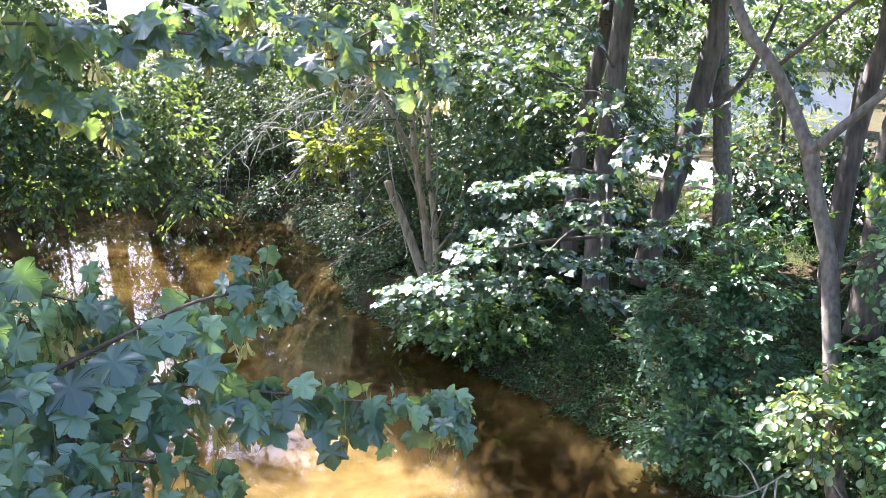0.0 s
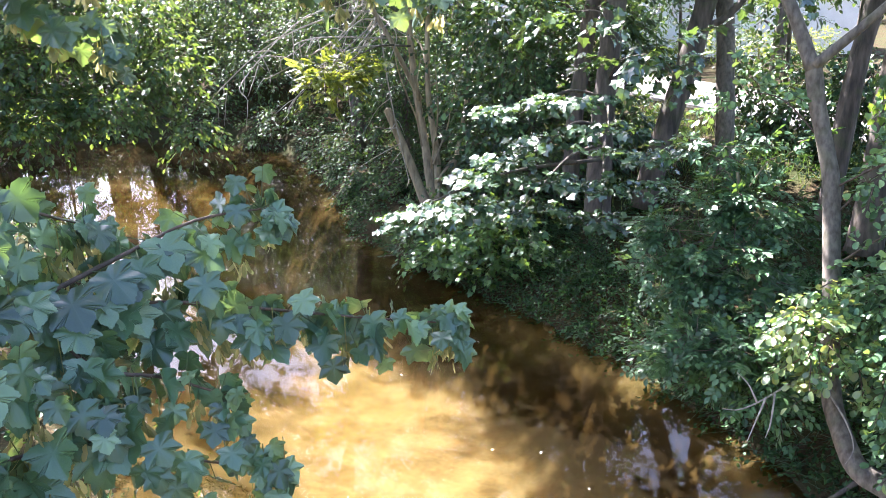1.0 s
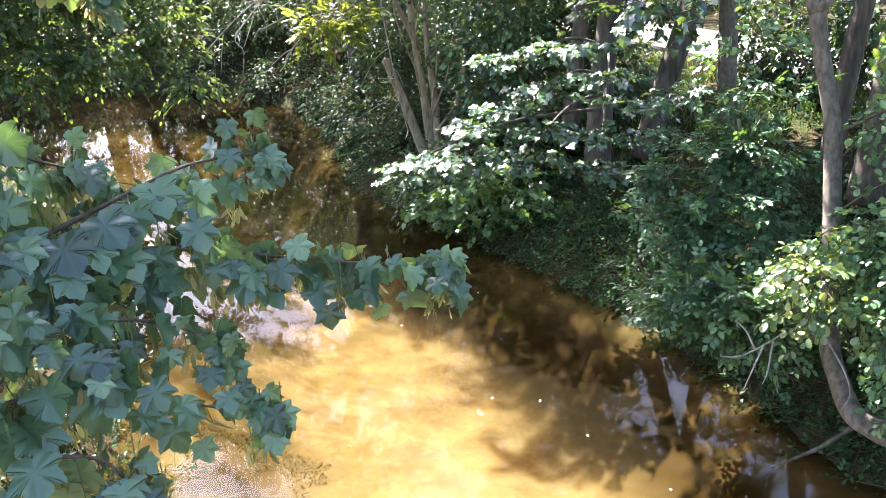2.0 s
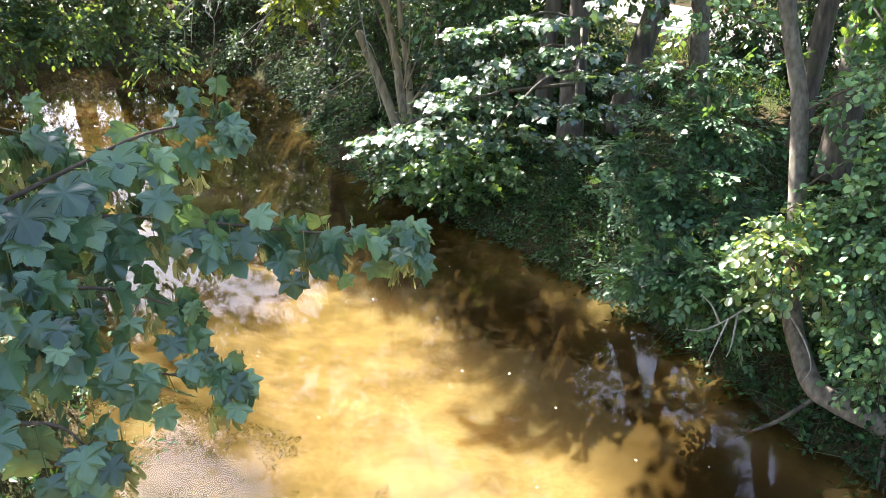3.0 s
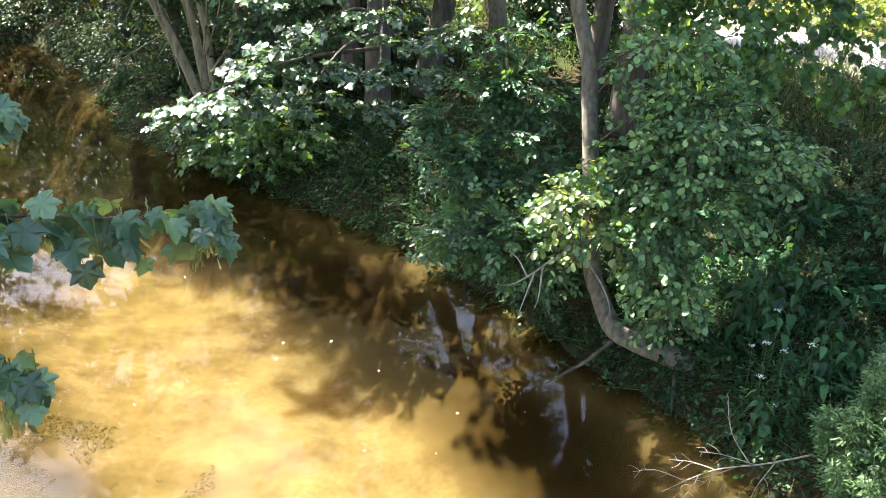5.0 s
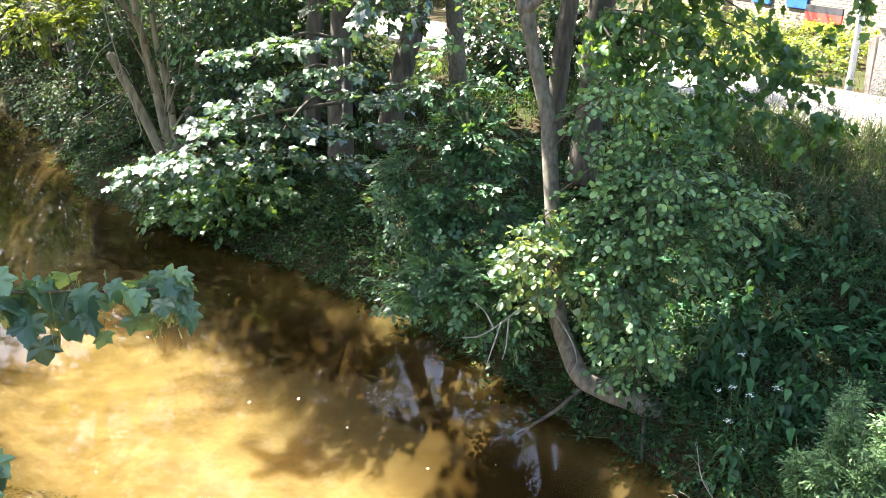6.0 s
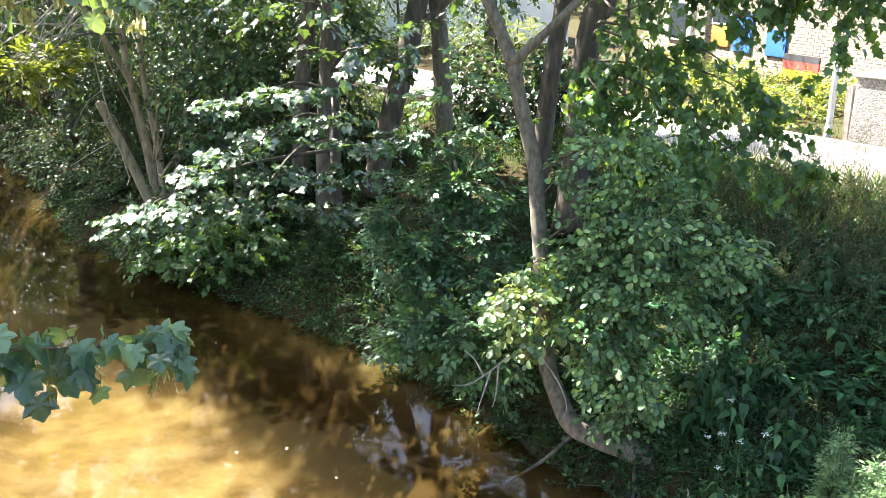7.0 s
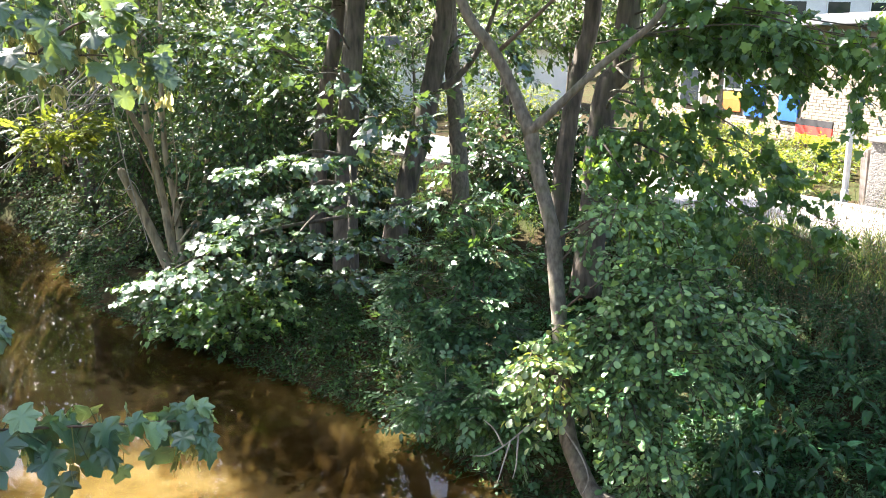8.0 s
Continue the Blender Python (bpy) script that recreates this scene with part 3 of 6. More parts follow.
def near_maple():
    stem = ((-3.5, 0.3, 0.35), (-3.45, 0.35, 2.2), (-3.3, 0.4, 4.4), (-3.1, 0.5, 7.0), (-3.2, 0.7, 9.5))
    ob = thing("sycamore_tree", Vector(stem[0]), "sycamore maple with broad dull green lobed leaves and hanging seeds", "tree")
    part("trunk", tri_mesh("trunk", *tube(stem, (0.24, 0.2, 0.17, 0.12, 0.05), 14, 7, 0.1), M_BARK, True), ob)
    for a, b in (((-3.37, 0.4, 3.4), (-1.11, 1.39, 3.59)), ((-3.4, 0.38, 2.7), (-1.05, 1.27, 3.23)), ((-3.37, 0.4, 3.3), (-0.94, 1.33, 3.45)),
                 ((-3.33, 0.4, 3.7), (-1.02, 1.50, 3.73)), ((-3.3, 0.4, 4.0), (-2.0, 2.92, 4.38))):
        mid = tuple((p + q) / 2 + (0, 0, 0.1)[i] for i, (p, q) in enumerate(zip(a, b)))
        part("limb", tri_mesh("limb", *tube((a, mid, b), (0.04, 0.02, 0.010), 8, 6), M_TWIG, True), ob)
    meshes = [tri_mesh("leaf", v, f, M_MAPLE_NEAR, True) for v, f in T_SYCAMORE]
    seeds = [tri_mesh("seed_tassel", *seed_bunch(), M_SEED) for _ in range(4)]
    stalks, rest, high, count = [], [], [], 0
    for index, line in enumerate(NEAR_BRANCHES):
        c, r = spline(line, (0.008, 0.003), 10)
        part("branch", tri_mesh("branch", *tube(line, (0.008, 0.003), 7, 6), M_TWIG, True), ob)
        step = np.r_[0, np.cumsum(np.linalg.norm(np.diff(c, axis=0), axis=1))]
        away = unit(c[-1] - c[0])
        side = unit(np.cross(away, (0, 0, 1.0)))
        total = step[-1] - 0.02
        spots = np.arange(0.06 if index not in (0, 2, 7) else 0.15, total, 0.027 if index == 0 else 0.046 if index < 7 else 0.055)
        for s in list(spots) + [total] * (9 if index == 0 else 6):
            p = np.array([np.interp(s, step, c[:, i]) for i in range(3)])
            for sign in (-1, 1, 0):
                if s < total and RNG.random() < (0.08 if sign else 0.35):
                    continue
                out = side * (sign or RNG.normal(0, 0.4)) * (0.5 + 0.6 * RNG.random()) + away * (0.35 + RNG.normal(0, 0.45)) + RNG.normal(0, 0.25, 3)
                petiole = (0.03 if sign else 0.015) + 0.055 * RNG.random()
                q = p + unit(out) * petiole + (0, 0, 0.03 * RNG.normal() + (0.0 if sign else 0.03) - (0.11 * RNG.random() if RNG.random() < 0.3 else 0.0))
                tip = out * 0.75 + np.array((0.05, -0.25, -0.75 - 0.4 * RNG.random()))
                nrm = np.array((0.05, -0.42, 1.0)) + RNG.normal(0, 0.5, 3)
                size = (0.066 + 0.050 * RNG.random()) * (0.94 if index < 7 else 1.15) * (1.05 - 0.38 * (s / total) ** 2)
                kind = int(RNG.integers(6))
                stalks.append((p, q))
                if index >= 7:
                    high.append(scatter(T_SYCAMORE[kind], np.array([q]), np.array([tip]), np.array([nrm]), [size]))
                elif count < 300:
                    part("leaf", meshes[kind], ob, at=leaf_pose(q, tip, nrm, size))
                else:
                    rest.append(scatter(T_SYCAMORE[kind], np.array([q]), np.array([tip]), np.array([nrm]), [size]))
                count += 1
            if RNG.random() < (0.45 if index > 6 else 0.34):
                at = p + RNG.normal(0, 0.03, 3) - (0, 0, 0.06)
                part("seed_tassel", seeds[int(RNG.integers(4))], ob, "pale yellow-green winged maple seeds", at=Matrix.Translation(at) @ pose(0, 0, 0, 0, 0, RNG.random() * 360) @ Matrix.Scale(1.15 if index < 7 else 1.4, 4))
    part("foliage", tri_mesh("foliage", *joined(rest), M_MAPLE_REST, True), ob, kind="stuff")
    part("upper_foliage", tri_mesh("upper_foliage", *joined(high), M_MAPLE_HIGH, True), ob, "backlit yellow-green leaves", kind="stuff")
    A, B = np.array([a for a, _ in stalks]), np.array([b for _, b in stalks])
    part("leaf_stalk_mass", tri_mesh("leaf_stalk_mass", *thin(A, B, 0.0018, 0.0014), M_STEM), ob, kind="stuff")
    # first three clumps are added, unseen, to shade the near leaves
    over = [(-3.0, 4.6, 6.8, 1.0, 1.0, 0.5, 60), (-2.0, 5.0, 7.0, 0.4, 0.4, 0.25, 24), (-2.4, 4.8, 7.0, 0.45, 0.4, 0.3, 30), (-2.6, 1.6, 5.6, 1.0, 0.9, 0.6, 60), (-3.2, 0.6, 6.8, 1.5, 1.2, 1.0, 100), (-3.4, 0.0, 8.6, 1.3, 1.2, 1.0, 70), (-2.6, 0.9, 3.2, 0.7, 0.6, 0.5, 45),
            (-1.9, 1.2, 4.0, 0.45, 0.4, 0.35, 30), (-1.75, 0.9, 3.1, 0.4, 0.4, 0.3, 26)]
    for v, f in limbs_to((stem, (0.2, 0.05)), over[:7], 0.035):
        part("limb", tri_mesh("limb", v, f, M_BARK, True), ob)
    (v, f), (tv, tf) = crown(over, T_MAPLE, 0.15, 0.45, 7)
    part("crown", tri_mesh("crown", v, f, M_MAPLE), ob, kind="stuff")
    part("twig_mass", tri_mesh("twig_mass", tv, tf, M_TWIG), ob, kind="stuff")
    return count


near_maple()


# ---- alder with a bent stem at the water's edge ----
def singles(ob, template, mat, clumps, leaf, length, k, limit, name="leaf", level=0.35, **how):
    """Leaves as parts of their own on a few shared meshes, with their twigs."""
    S, D = clump_starts(clumps, level)
    pos, tip, nrm, a, b = sprays(S, D, length, k, **how)
    v, f = template
    me = tri_mesh(name, v, f, mat, True)
    for i in range(min(limit, len(pos))):
        part(name, me, ob, at=leaf_pose(pos[i], tip[i], nrm[i], leaf * (0.7 + 0.5 * RNG.random())))
    part("twig_mass", tri_mesh("twig_mass", *thin(a, b, 0.006, 0.002), M_TWIG), ob, kind="stuff")


ALDER_STEM = ((3.95, 5.15, 0.22), (3.62, 5.32, 0.34), (3.36, 5.48, 0.42), (3.22, 5.60, 0.50), (3.15, 5.75, 0.70), (3.11, 5.90, 0.92), (3.12, 6.05, 1.25), (3.14, 6.20, 1.75), (3.16, 6.40, 2.32),
              (3.15, 6.48, 2.65), (3.10, 6.57, 2.95), (3.04, 6.64, 3.25), (2.99, 6.68, 3.57))
ALDER_CLUMPS = [(2.90, 5.78, 1.62, 0.32, 0.30, 0.26, 44), (3.36, 5.45, 1.50, 0.34, 0.3, 0.30, 54), (3.50, 5.20, 1.10, 0.26, 0.26, 0.25, 34), (3.45, 5.75, 1.95, 0.38, 0.35, 0.35, 60),
                (3.60, 5.55, 2.15, 0.5, 0.4, 0.38, 80), (3.82, 5.50, 2.40, 0.45, 0.4, 0.30, 52), (4.10, 5.20, 2.10, 0.42, 0.35, 0.28, 48), (3.75, 5.30, 1.75, 0.42, 0.35, 0.3, 56),
                (3.55, 6.15, 2.75, 0.30, 0.30, 0.28, 16), (3.62, 5.85, 2.95, 0.40, 0.36, 0.22, 22), (3.55, 5.30, 0.72, 0.22, 0.2, 0.2, 20),
                (2.6, 6.9, 3.3, 0.4, 0.4, 0.3, 12), (4.1, 6.2, 5.1, 0.6, 0.6, 0.5, 34), (2.4, 7.0, 5.6, 0.6, 0.6, 0.5, 30), (3.3, 6.6, 6.8, 0.9, 0.8, 0.6, 44)]
alder = thing("alder_tree", Vector(ALDER_STEM[0]), "young alder with a bent grey-brown stem leaning over the water", "tree")
part("trunk", tri_mesh("trunk", *tube(ALDER_STEM, (0.115, 0.105, 0.095, 0.088, 0.08, 0.078, 0.074, 0.072, 0.07, 0.068, 0.066, 0.066, 0.07), 16, 6, 0.06), M_BARK_ALDER, True), alder)
ALDER_LEFT = ((2.99, 6.66, 3.50), (2.85, 6.79, 3.92), (2.69, 6.86, 4.24), (2.47, 6.93, 4.55), (2.30, 6.98, 5.2), (2.4, 6.9, 6.3))
ALDER_RIGHT = ((2.99, 6.64, 3.53), (3.25, 6.51, 3.81), (3.50, 6.40, 4.08), (3.71, 6.30, 4.27), (3.95, 6.16, 4.56), (4.2, 6.1, 5.2))
for line, rr in ((ALDER_LEFT, (0.062, 0.052, 0.05, 0.048, 0.04, 0.02)), (ALDER_RIGHT, (0.045, 0.036, 0.033, 0.030, 0.028, 0.012))):
    part("limb", tri_mesh("limb", *tube(line, rr, 12, 6, 0.05), M_BARK_ALDER, True), alder)
for v, f in limbs_to((ALDER_STEM, 0.07), ALDER_CLUMPS[:12], 0.016):
    part("branch", tri_mesh("branch", v, f, M_TWIG, True), alder)
# this top and its clumps are added, unseen, to shut off overhead sky
ALDER_TOP = ((2.4, 6.9, 6.3), (2.6, 6.6, 7.4), (2.8, 6.2, 9.0))
part("limb", tri_mesh("limb", *tube(ALDER_TOP, (0.03, 0.022, 0.01), 8, 6), M_BARK_ALDER, True), alder)
ALDER_SHADE = [(3.0, 6.0, 7.5, 1.1, 0.9, 0.5, 90), (1.8, 5.2, 7.8, 1.0, 0.9, 0.5, 80), (3.6, 4.4, 7.4, 1.0, 0.9, 0.5, 80), (4.6, 6.0, 7.2, 1.0, 0.9, 0.5, 80), (2.4, 7.0, 8.6, 1.0, 0.8, 0.5, 70), (1.0, 6.2, 8.2, 0.9, 0.8, 0.4, 60), (4.4, 3.2, 7.4, 0.9, 0.8, 0.4, 60), (2.4, 3.8, 8.2, 0.9, 0.8, 0.4, 60),
              (3.4, 5.4, 9.2, 1.2, 1.1, 0.6, 80), (5.6, 4.6, 7.6, 0.9, 0.9, 0.4, 60), (0.9, 4.6, 8.0, 0.7, 0.7, 0.4, 44)]
for v, f in limbs_to((ALDER_TOP, 0.03), ALDER_SHADE, 0.02):
    part("branch", tri_mesh("branch", v, f, M_TWIG, True), alder)
(v, f), (tv, tf) = crown(ALDER_SHADE, T_ALDER, 0.085, 0.4, 9, hang=0.3, flat=0.4)
part("crown", tri_mesh("crown", v, f, M_ALDER, True), alder, kind="stuff")
for v, f in limbs_to((ALDER_LEFT, 0.05), ALDER_CLUMPS[12:], 0.025):
    part("branch", tri_mesh("branch", v, f, M_TWIG, True), alder)
(v, f), (tv, tf) = crown([(*c[:6], c[6] * 1.2) for c in ALDER_CLUMPS], T_ALDER, 0.058, 0.25, 15, hang=0.3, flat=0.7)
part("crown", tri_mesh("crown", v, f, M_ALDER, True), alder, kind="stuff")
part("twig_mass", tri_mesh("twig_mass", tv, tf, M_TWIG), alder, kind="stuff")
singles(alder, T_ALDER, M_ALDER_SUNLIT, [(2.75, 5.66, 1.75, 0.28, 0.26, 0.34, 24), (2.85, 5.58, 1.42, 0.36, 0.26, 0.26, 19)], 0.070, 0.24, 7, 300, hang=0.35, flat=0.45)
for line, r in ((((3.26, 5.60, 0.38), (3.05, 5.66, 0.15), (2.86, 5.70, 0.01), (2.70, 5.76, -0.12)), 0.021), (((3.66, 5.20, 0.22), (3.56, 5.04, 0.08), (3.5, 4.92, -0.06)), 0.02)):
    part("root", tri_mesh("root", *tube(line, (r, r * 0.8, r * 0.5), 8, 6, 0.3), M_BARK, True), alder)
for line in (((2.62, 5.62, 1.22), (2.40, 5.50, 1.16), (2.20, 5.42, 1.12), (2.05, 5.38, 1.15)), ((2.42, 5.51, 1.17), (2.30, 5.36, 1.05), (2.22, 5.28, 0.93)), ((2.34, 5.47, 1.15), (2.28, 5.52, 1.28), (2.2, 5.55, 1.36)),
             ((2.50, 5.55, 1.19), (2.42, 5.38, 1.02), (2.36, 5.30, 0.95)), ((2.9, 5.6, 1.2), (3.0, 5.42, 1.0), (3.02, 5.3, 0.85), (2.95, 5.25, 0.75))):
    part("bare_twig", tri_mesh("bare_twig", *tube(line, (0.009, 0.006, 0.003), 6, 5), M_DEAD, True), alder, "bare pale twig")


# ---- maples on the far side of the bank, with layered pale branches ----
PALE = [(-0.55, 8.95, 1.67, 0.26, 0.26, 0.03, 10), (-0.20, 9.0, 1.76, 0.30, 0.30, 0.035, 14), (0.20, 9.05, 1.84, 0.3, 0.34, 0.04, 16), (0.85, 9.0, 1.78, 0.34, 0.32, 0.035, 16),
        (0.45, 9.1, 2.16, 0.32, 0.35, 0.035, 14), (0.75, 9.1, 2.36, 0.34, 0.35, 0.035, 15), (1.15, 9.1, 2.10, 0.32, 0.35, 0.035, 14), (1.70, 8.85, 1.68, 0.30, 0.3, 0.04, 14),
        (1.10, 9.15, 2.54, 0.36, 0.35, 0.04, 15), (0.75, 9.3, 2.86, 0.36, 0.36, 0.04, 15), (1.35, 9.3, 2.97, 0.38, 0.36, 0.04, 16), (1.80, 9.1, 2.66, 0.36, 0.35, 0.04, 15), (2.2, 9.0, 2.40, 0.36, 0.35, 0.05, 15), (1.95, 8.9, 2.05, 0.3, 0.3, 0.04, 13)]
# most clumps above z 6 are added, unseen, to shade water and slope
PALE_HIGH = [(1.6, 10.6, 3.9, 0.7, 0.6, 0.2, 8), (2.5, 10.2, 3.4, 0.7, 0.6, 0.25, 18), 
             (2.0, 11.0, 6.0, 1.3, 1.2, 0.6, 30), (3.2, 11.2, 7.5, 1.4, 1.2, 0.7, 30), (1.2, 11.5, 8.5, 1.4, 1.2, 0.7, 28), (2.4, 11.6, 10.2, 1.4, 1.2, 0.7, 24), (-0.75, 10.2, 6.4, 0.5, 0.5, 0.35, 32), (-1.0, 9.5, 6.4, 0.5, 0.45, 0.3, 26), (2.4, 9.8, 7.2, 0.5, 0.8, 0.4, 30), (-0.5, 11.6, 7.0, 0.5, 0.45, 0.3, 34), (0.15, 11.2, 7.0, 0.45, 0.45, 0.3, 34),
             (1.2, 9.6, 7.7, 0.6, 0.6, 0.3, 48), (1.9, 9.5, 7.7, 0.6, 0.6, 0.3, 48), (1.1, 10.7, 8.3, 0.6, 0.6, 0.3, 44), (0.9, 9.1, 7.3, 0.4, 0.5, 0.25, 34), (1.1, 9.7, 4.6, 0.5, 0.4, 0.2, 8), (-0.8, 8.7, 6.4, 0.4, 0.4, 0.25, 20), (-1.5, 8.5, 6.4, 0.4, 0.35, 0.25, 16), (-0.75, 7.9, 6.4, 0.4, 0.35, 0.25, 18), (-0.5, 9.2, 6.4, 0.3, 0.3, 0.2, 30), (-0.35, 9.9, 6.6, 0.22, 0.22, 0.18, 24), (0.0, 8.4, 7.0, 0.35, 0.35, 0.25, 34), (0.9, 8.3, 7.0, 0.45, 0.4, 0.25, 36), (1.8, 8.6, 7.0, 0.5, 0.45, 0.25, 34), (1.75, 9.2, 7.0, 0.45, 0.4, 0.25, 38), (2.45, 9.1, 7.0, 0.5, 0.4, 0.25, 36), (3.1, 9.6, 7.2, 0.6, 0.5, 0.3, 40), (2.6, 8.4, 7.2, 0.6, 0.5, 0.3, 30)]
STEM_A = ((2.05, 11.2, 1.0), (2.12, 11.45, 2.2), (2.18, 11.55, 2.9), (2.26, 11.6, 3.8), (2.37, 11.6, 5.0), (2.5, 11.6, 7.5), (2.4, 11.6, 10.5))
pale_maple = tree("sycamore_tree", "tall sycamore on the bank with low branches in flat layers", "tree", [(STEM_A, (0.2, 0.165, 0.155, 0.15, 0.14, 0.1, 0.03))], M_BARK, PALE_HIGH, T_MAPLE, 0.128, M_MAPLE, 0.5, 7, 0.022,
                  flat=0.25, hang=0.3)
for a, b in (((2.1, 11.2, 1.9), (-0.75, 8.95, 1.66)), ((2.12, 11.3, 2.1), (0.85, 9.0, 1.80)), ((2.12, 11.4, 2.3), (1.05, 9.15, 2.45)), ((2.15, 11.4, 2.2), (1.72, 8.85, 1.70)), ((2.18, 11.5, 2.7), (0.8, 9.25, 2.82)),
             ((2.18, 11.5, 2.6), (1.8, 9.1, 2.62))):
    mid = tuple((p + q) / 2 + (0, 0, 0.18)[i] for i, (p, q) in enumerate(zip(a, b)))
    part("branch", tri_mesh("branch", *tube((a, mid, b), (0.03, 0.02, 0.006), 8, 6), M_BARK, True), pale_maple)
singles(pale_maple, T_MAPLE, M_MAPLE_ONE, [(*c[:5], c[5] * 0.7, c[6] * 0.6) for c in PALE[:8]], 0.080, 0.22, 6, 300, flat=0.32, hang=0.2, droop=0.15, face=(-0.24, -0.36, 1), level=0.05)
(v, f), (tv, tf) = crown([(*c[:5], c[5] * 0.8, c[6] * (1.15 if k < 8 else 1.5)) for k, c in enumerate(PALE)], T_MAPLE, 0.080, 0.26, 8, flat=0.36, hang=0.2, droop=0.12, face=(-0.24, -0.36, 1), level=0.06)
part("lower_foliage", tri_mesh("lower_foliage", v, f, M_MAPLE, True), pale_maple, kind="stuff")

tree("sycamore_tree", "dark-barked slender tree standing close behind another", "tree", [(((1.75, 12.0, 1.2), (1.83, 12.05, 2.45), (2.01, 12.14, 3.7), (2.21, 12.11, 4.9), (2.3, 12.3, 8.0)), (0.13, 0.12, 0.115, 0.105, 0.04))], M_BARK,
     [(0.9, 12.6, 4.2, 0.9, 0.8, 0.5, 60), (2.6, 12.8, 5.2, 1.0, 0.9, 0.6, 80), (1.6, 12.9, 6.8, 1.2, 1.1, 0.6, 30), (2.2, 12.8, 8.8, 1.2, 1.1, 0.6, 26)], T_MAPLE, 0.125, M_MAPLE, 0.5, 7, 0.04)
# clumps above z 8 are added, unseen, to shade the slope
tree("leaning_tree", "leaning dark-barked tree trunk forking above the bank", "tree", [(((2.75, 11.5, 1.1), (3.02, 11.6, 2.1), (3.34, 11.65, 3.18), (3.58, 11.62, 4.3), (3.68, 11.57, 5.2), (3.9, 11.5, 7.5)), (0.19, 0.165, 0.155, 0.14, 0.12, 0.05)),
     (((3.45, 11.63, 3.6), (3.75, 11.5, 3.75), (4.1, 11.4, 4.2), (4.4, 11.3, 5.0)), (0.06, 0.05, 0.04, 0.02))], M_BARK,
     [(3.2, 12.4, 5.4, 1.0, 0.9, 0.6, 80), (4.5, 11.6, 6.2, 1.1, 1.0, 0.6, 50), (3.9, 12.0, 8.0, 1.4, 1.3, 0.8, 50), (2.5, 9.5, 8.4, 0.8, 0.8, 0.4, 70), (3.5, 9.5, 8.2, 0.8, 0.8, 0.4, 70), (4.3, 10.5, 8.2, 0.8, 0.8, 0.4, 70), (3.4, 11.0, 8.8, 0.8, 0.8, 0.4, 60), (2.8, 8.2, 8.2, 0.7, 0.7, 0.35, 60), (3.8, 8.2, 8.2, 0.7, 0.7, 0.35, 60), (5.0, 9.6, 8.4, 0.8, 0.7, 0.35, 60), (4.4, 12.4, 4.4, 0.7, 0.6, 0.4, 36)], T_MAPLE, 0.125, M_MAPLE, 0.5, 7, 0.04)
tree("ash_tree", "straight grey-brown tree trunk beside the leaning one", "tree", [(((4.0, 11.8, 1.3), (3.97, 11.86, 2.17), (3.93, 12.03, 3.55), (3.84, 12.06, 4.75), (3.8, 12.1, 8.5)), (0.15, 0.135, 0.125, 0.118, 0.04))], M_BARK_ALDER,
     [(4.6, 12.6, 5.6, 0.9, 0.9, 0.6, 44), (3.4, 12.8, 7.4, 1.2, 1.1, 0.8, 50), (4.2, 12.4, 9.3, 1.3, 1.2, 0.8, 50)], T_ASH, 0.24, M_BANK, 0.5, 5, 0.04)
BACK_MAPLE = [(5.3, 7.3, 4.75, 0.5, 0.4, 0.2, 22), (4.9, 8.4, 5.4, 1.1, 1.0, 0.6, 40), (6.2, 7.6, 5.9, 1.3, 1.1, 0.7, 48), (5.4, 8.8, 7.4, 1.5, 1.3, 0.9, 56), (5.2, 9.0, 9.2, 1.4, 1.3, 0.8, 40)]
path_maple = tree("sycamore_tree", "sycamore with furrowed bark and dark drooping lobed leaves above the path", "tree", [(((4.7, 8.9, 1.2), (4.78, 8.95, 1.95), (4.9, 9.1, 3.1), (5.0, 9.12, 3.75), (5.18, 9.05, 4.45), (5.3, 9.0, 8.5)), (0.21, 0.18, 0.165, 0.155, 0.145, 0.04)),
     (((4.55, 9.6, 1.4), (4.77, 9.73, 3.18), (4.92, 9.72, 4.11), (5.03, 9.66, 4.85), (5.1, 9.7, 8.0)), (0.13, 0.115, 0.11, 0.105, 0.04))], M_BARK,
     BACK_MAPLE, T_MAPLE, 0.118, M_MAPLE_BACK, 0.32, 8, 0.02, hang=0.6)
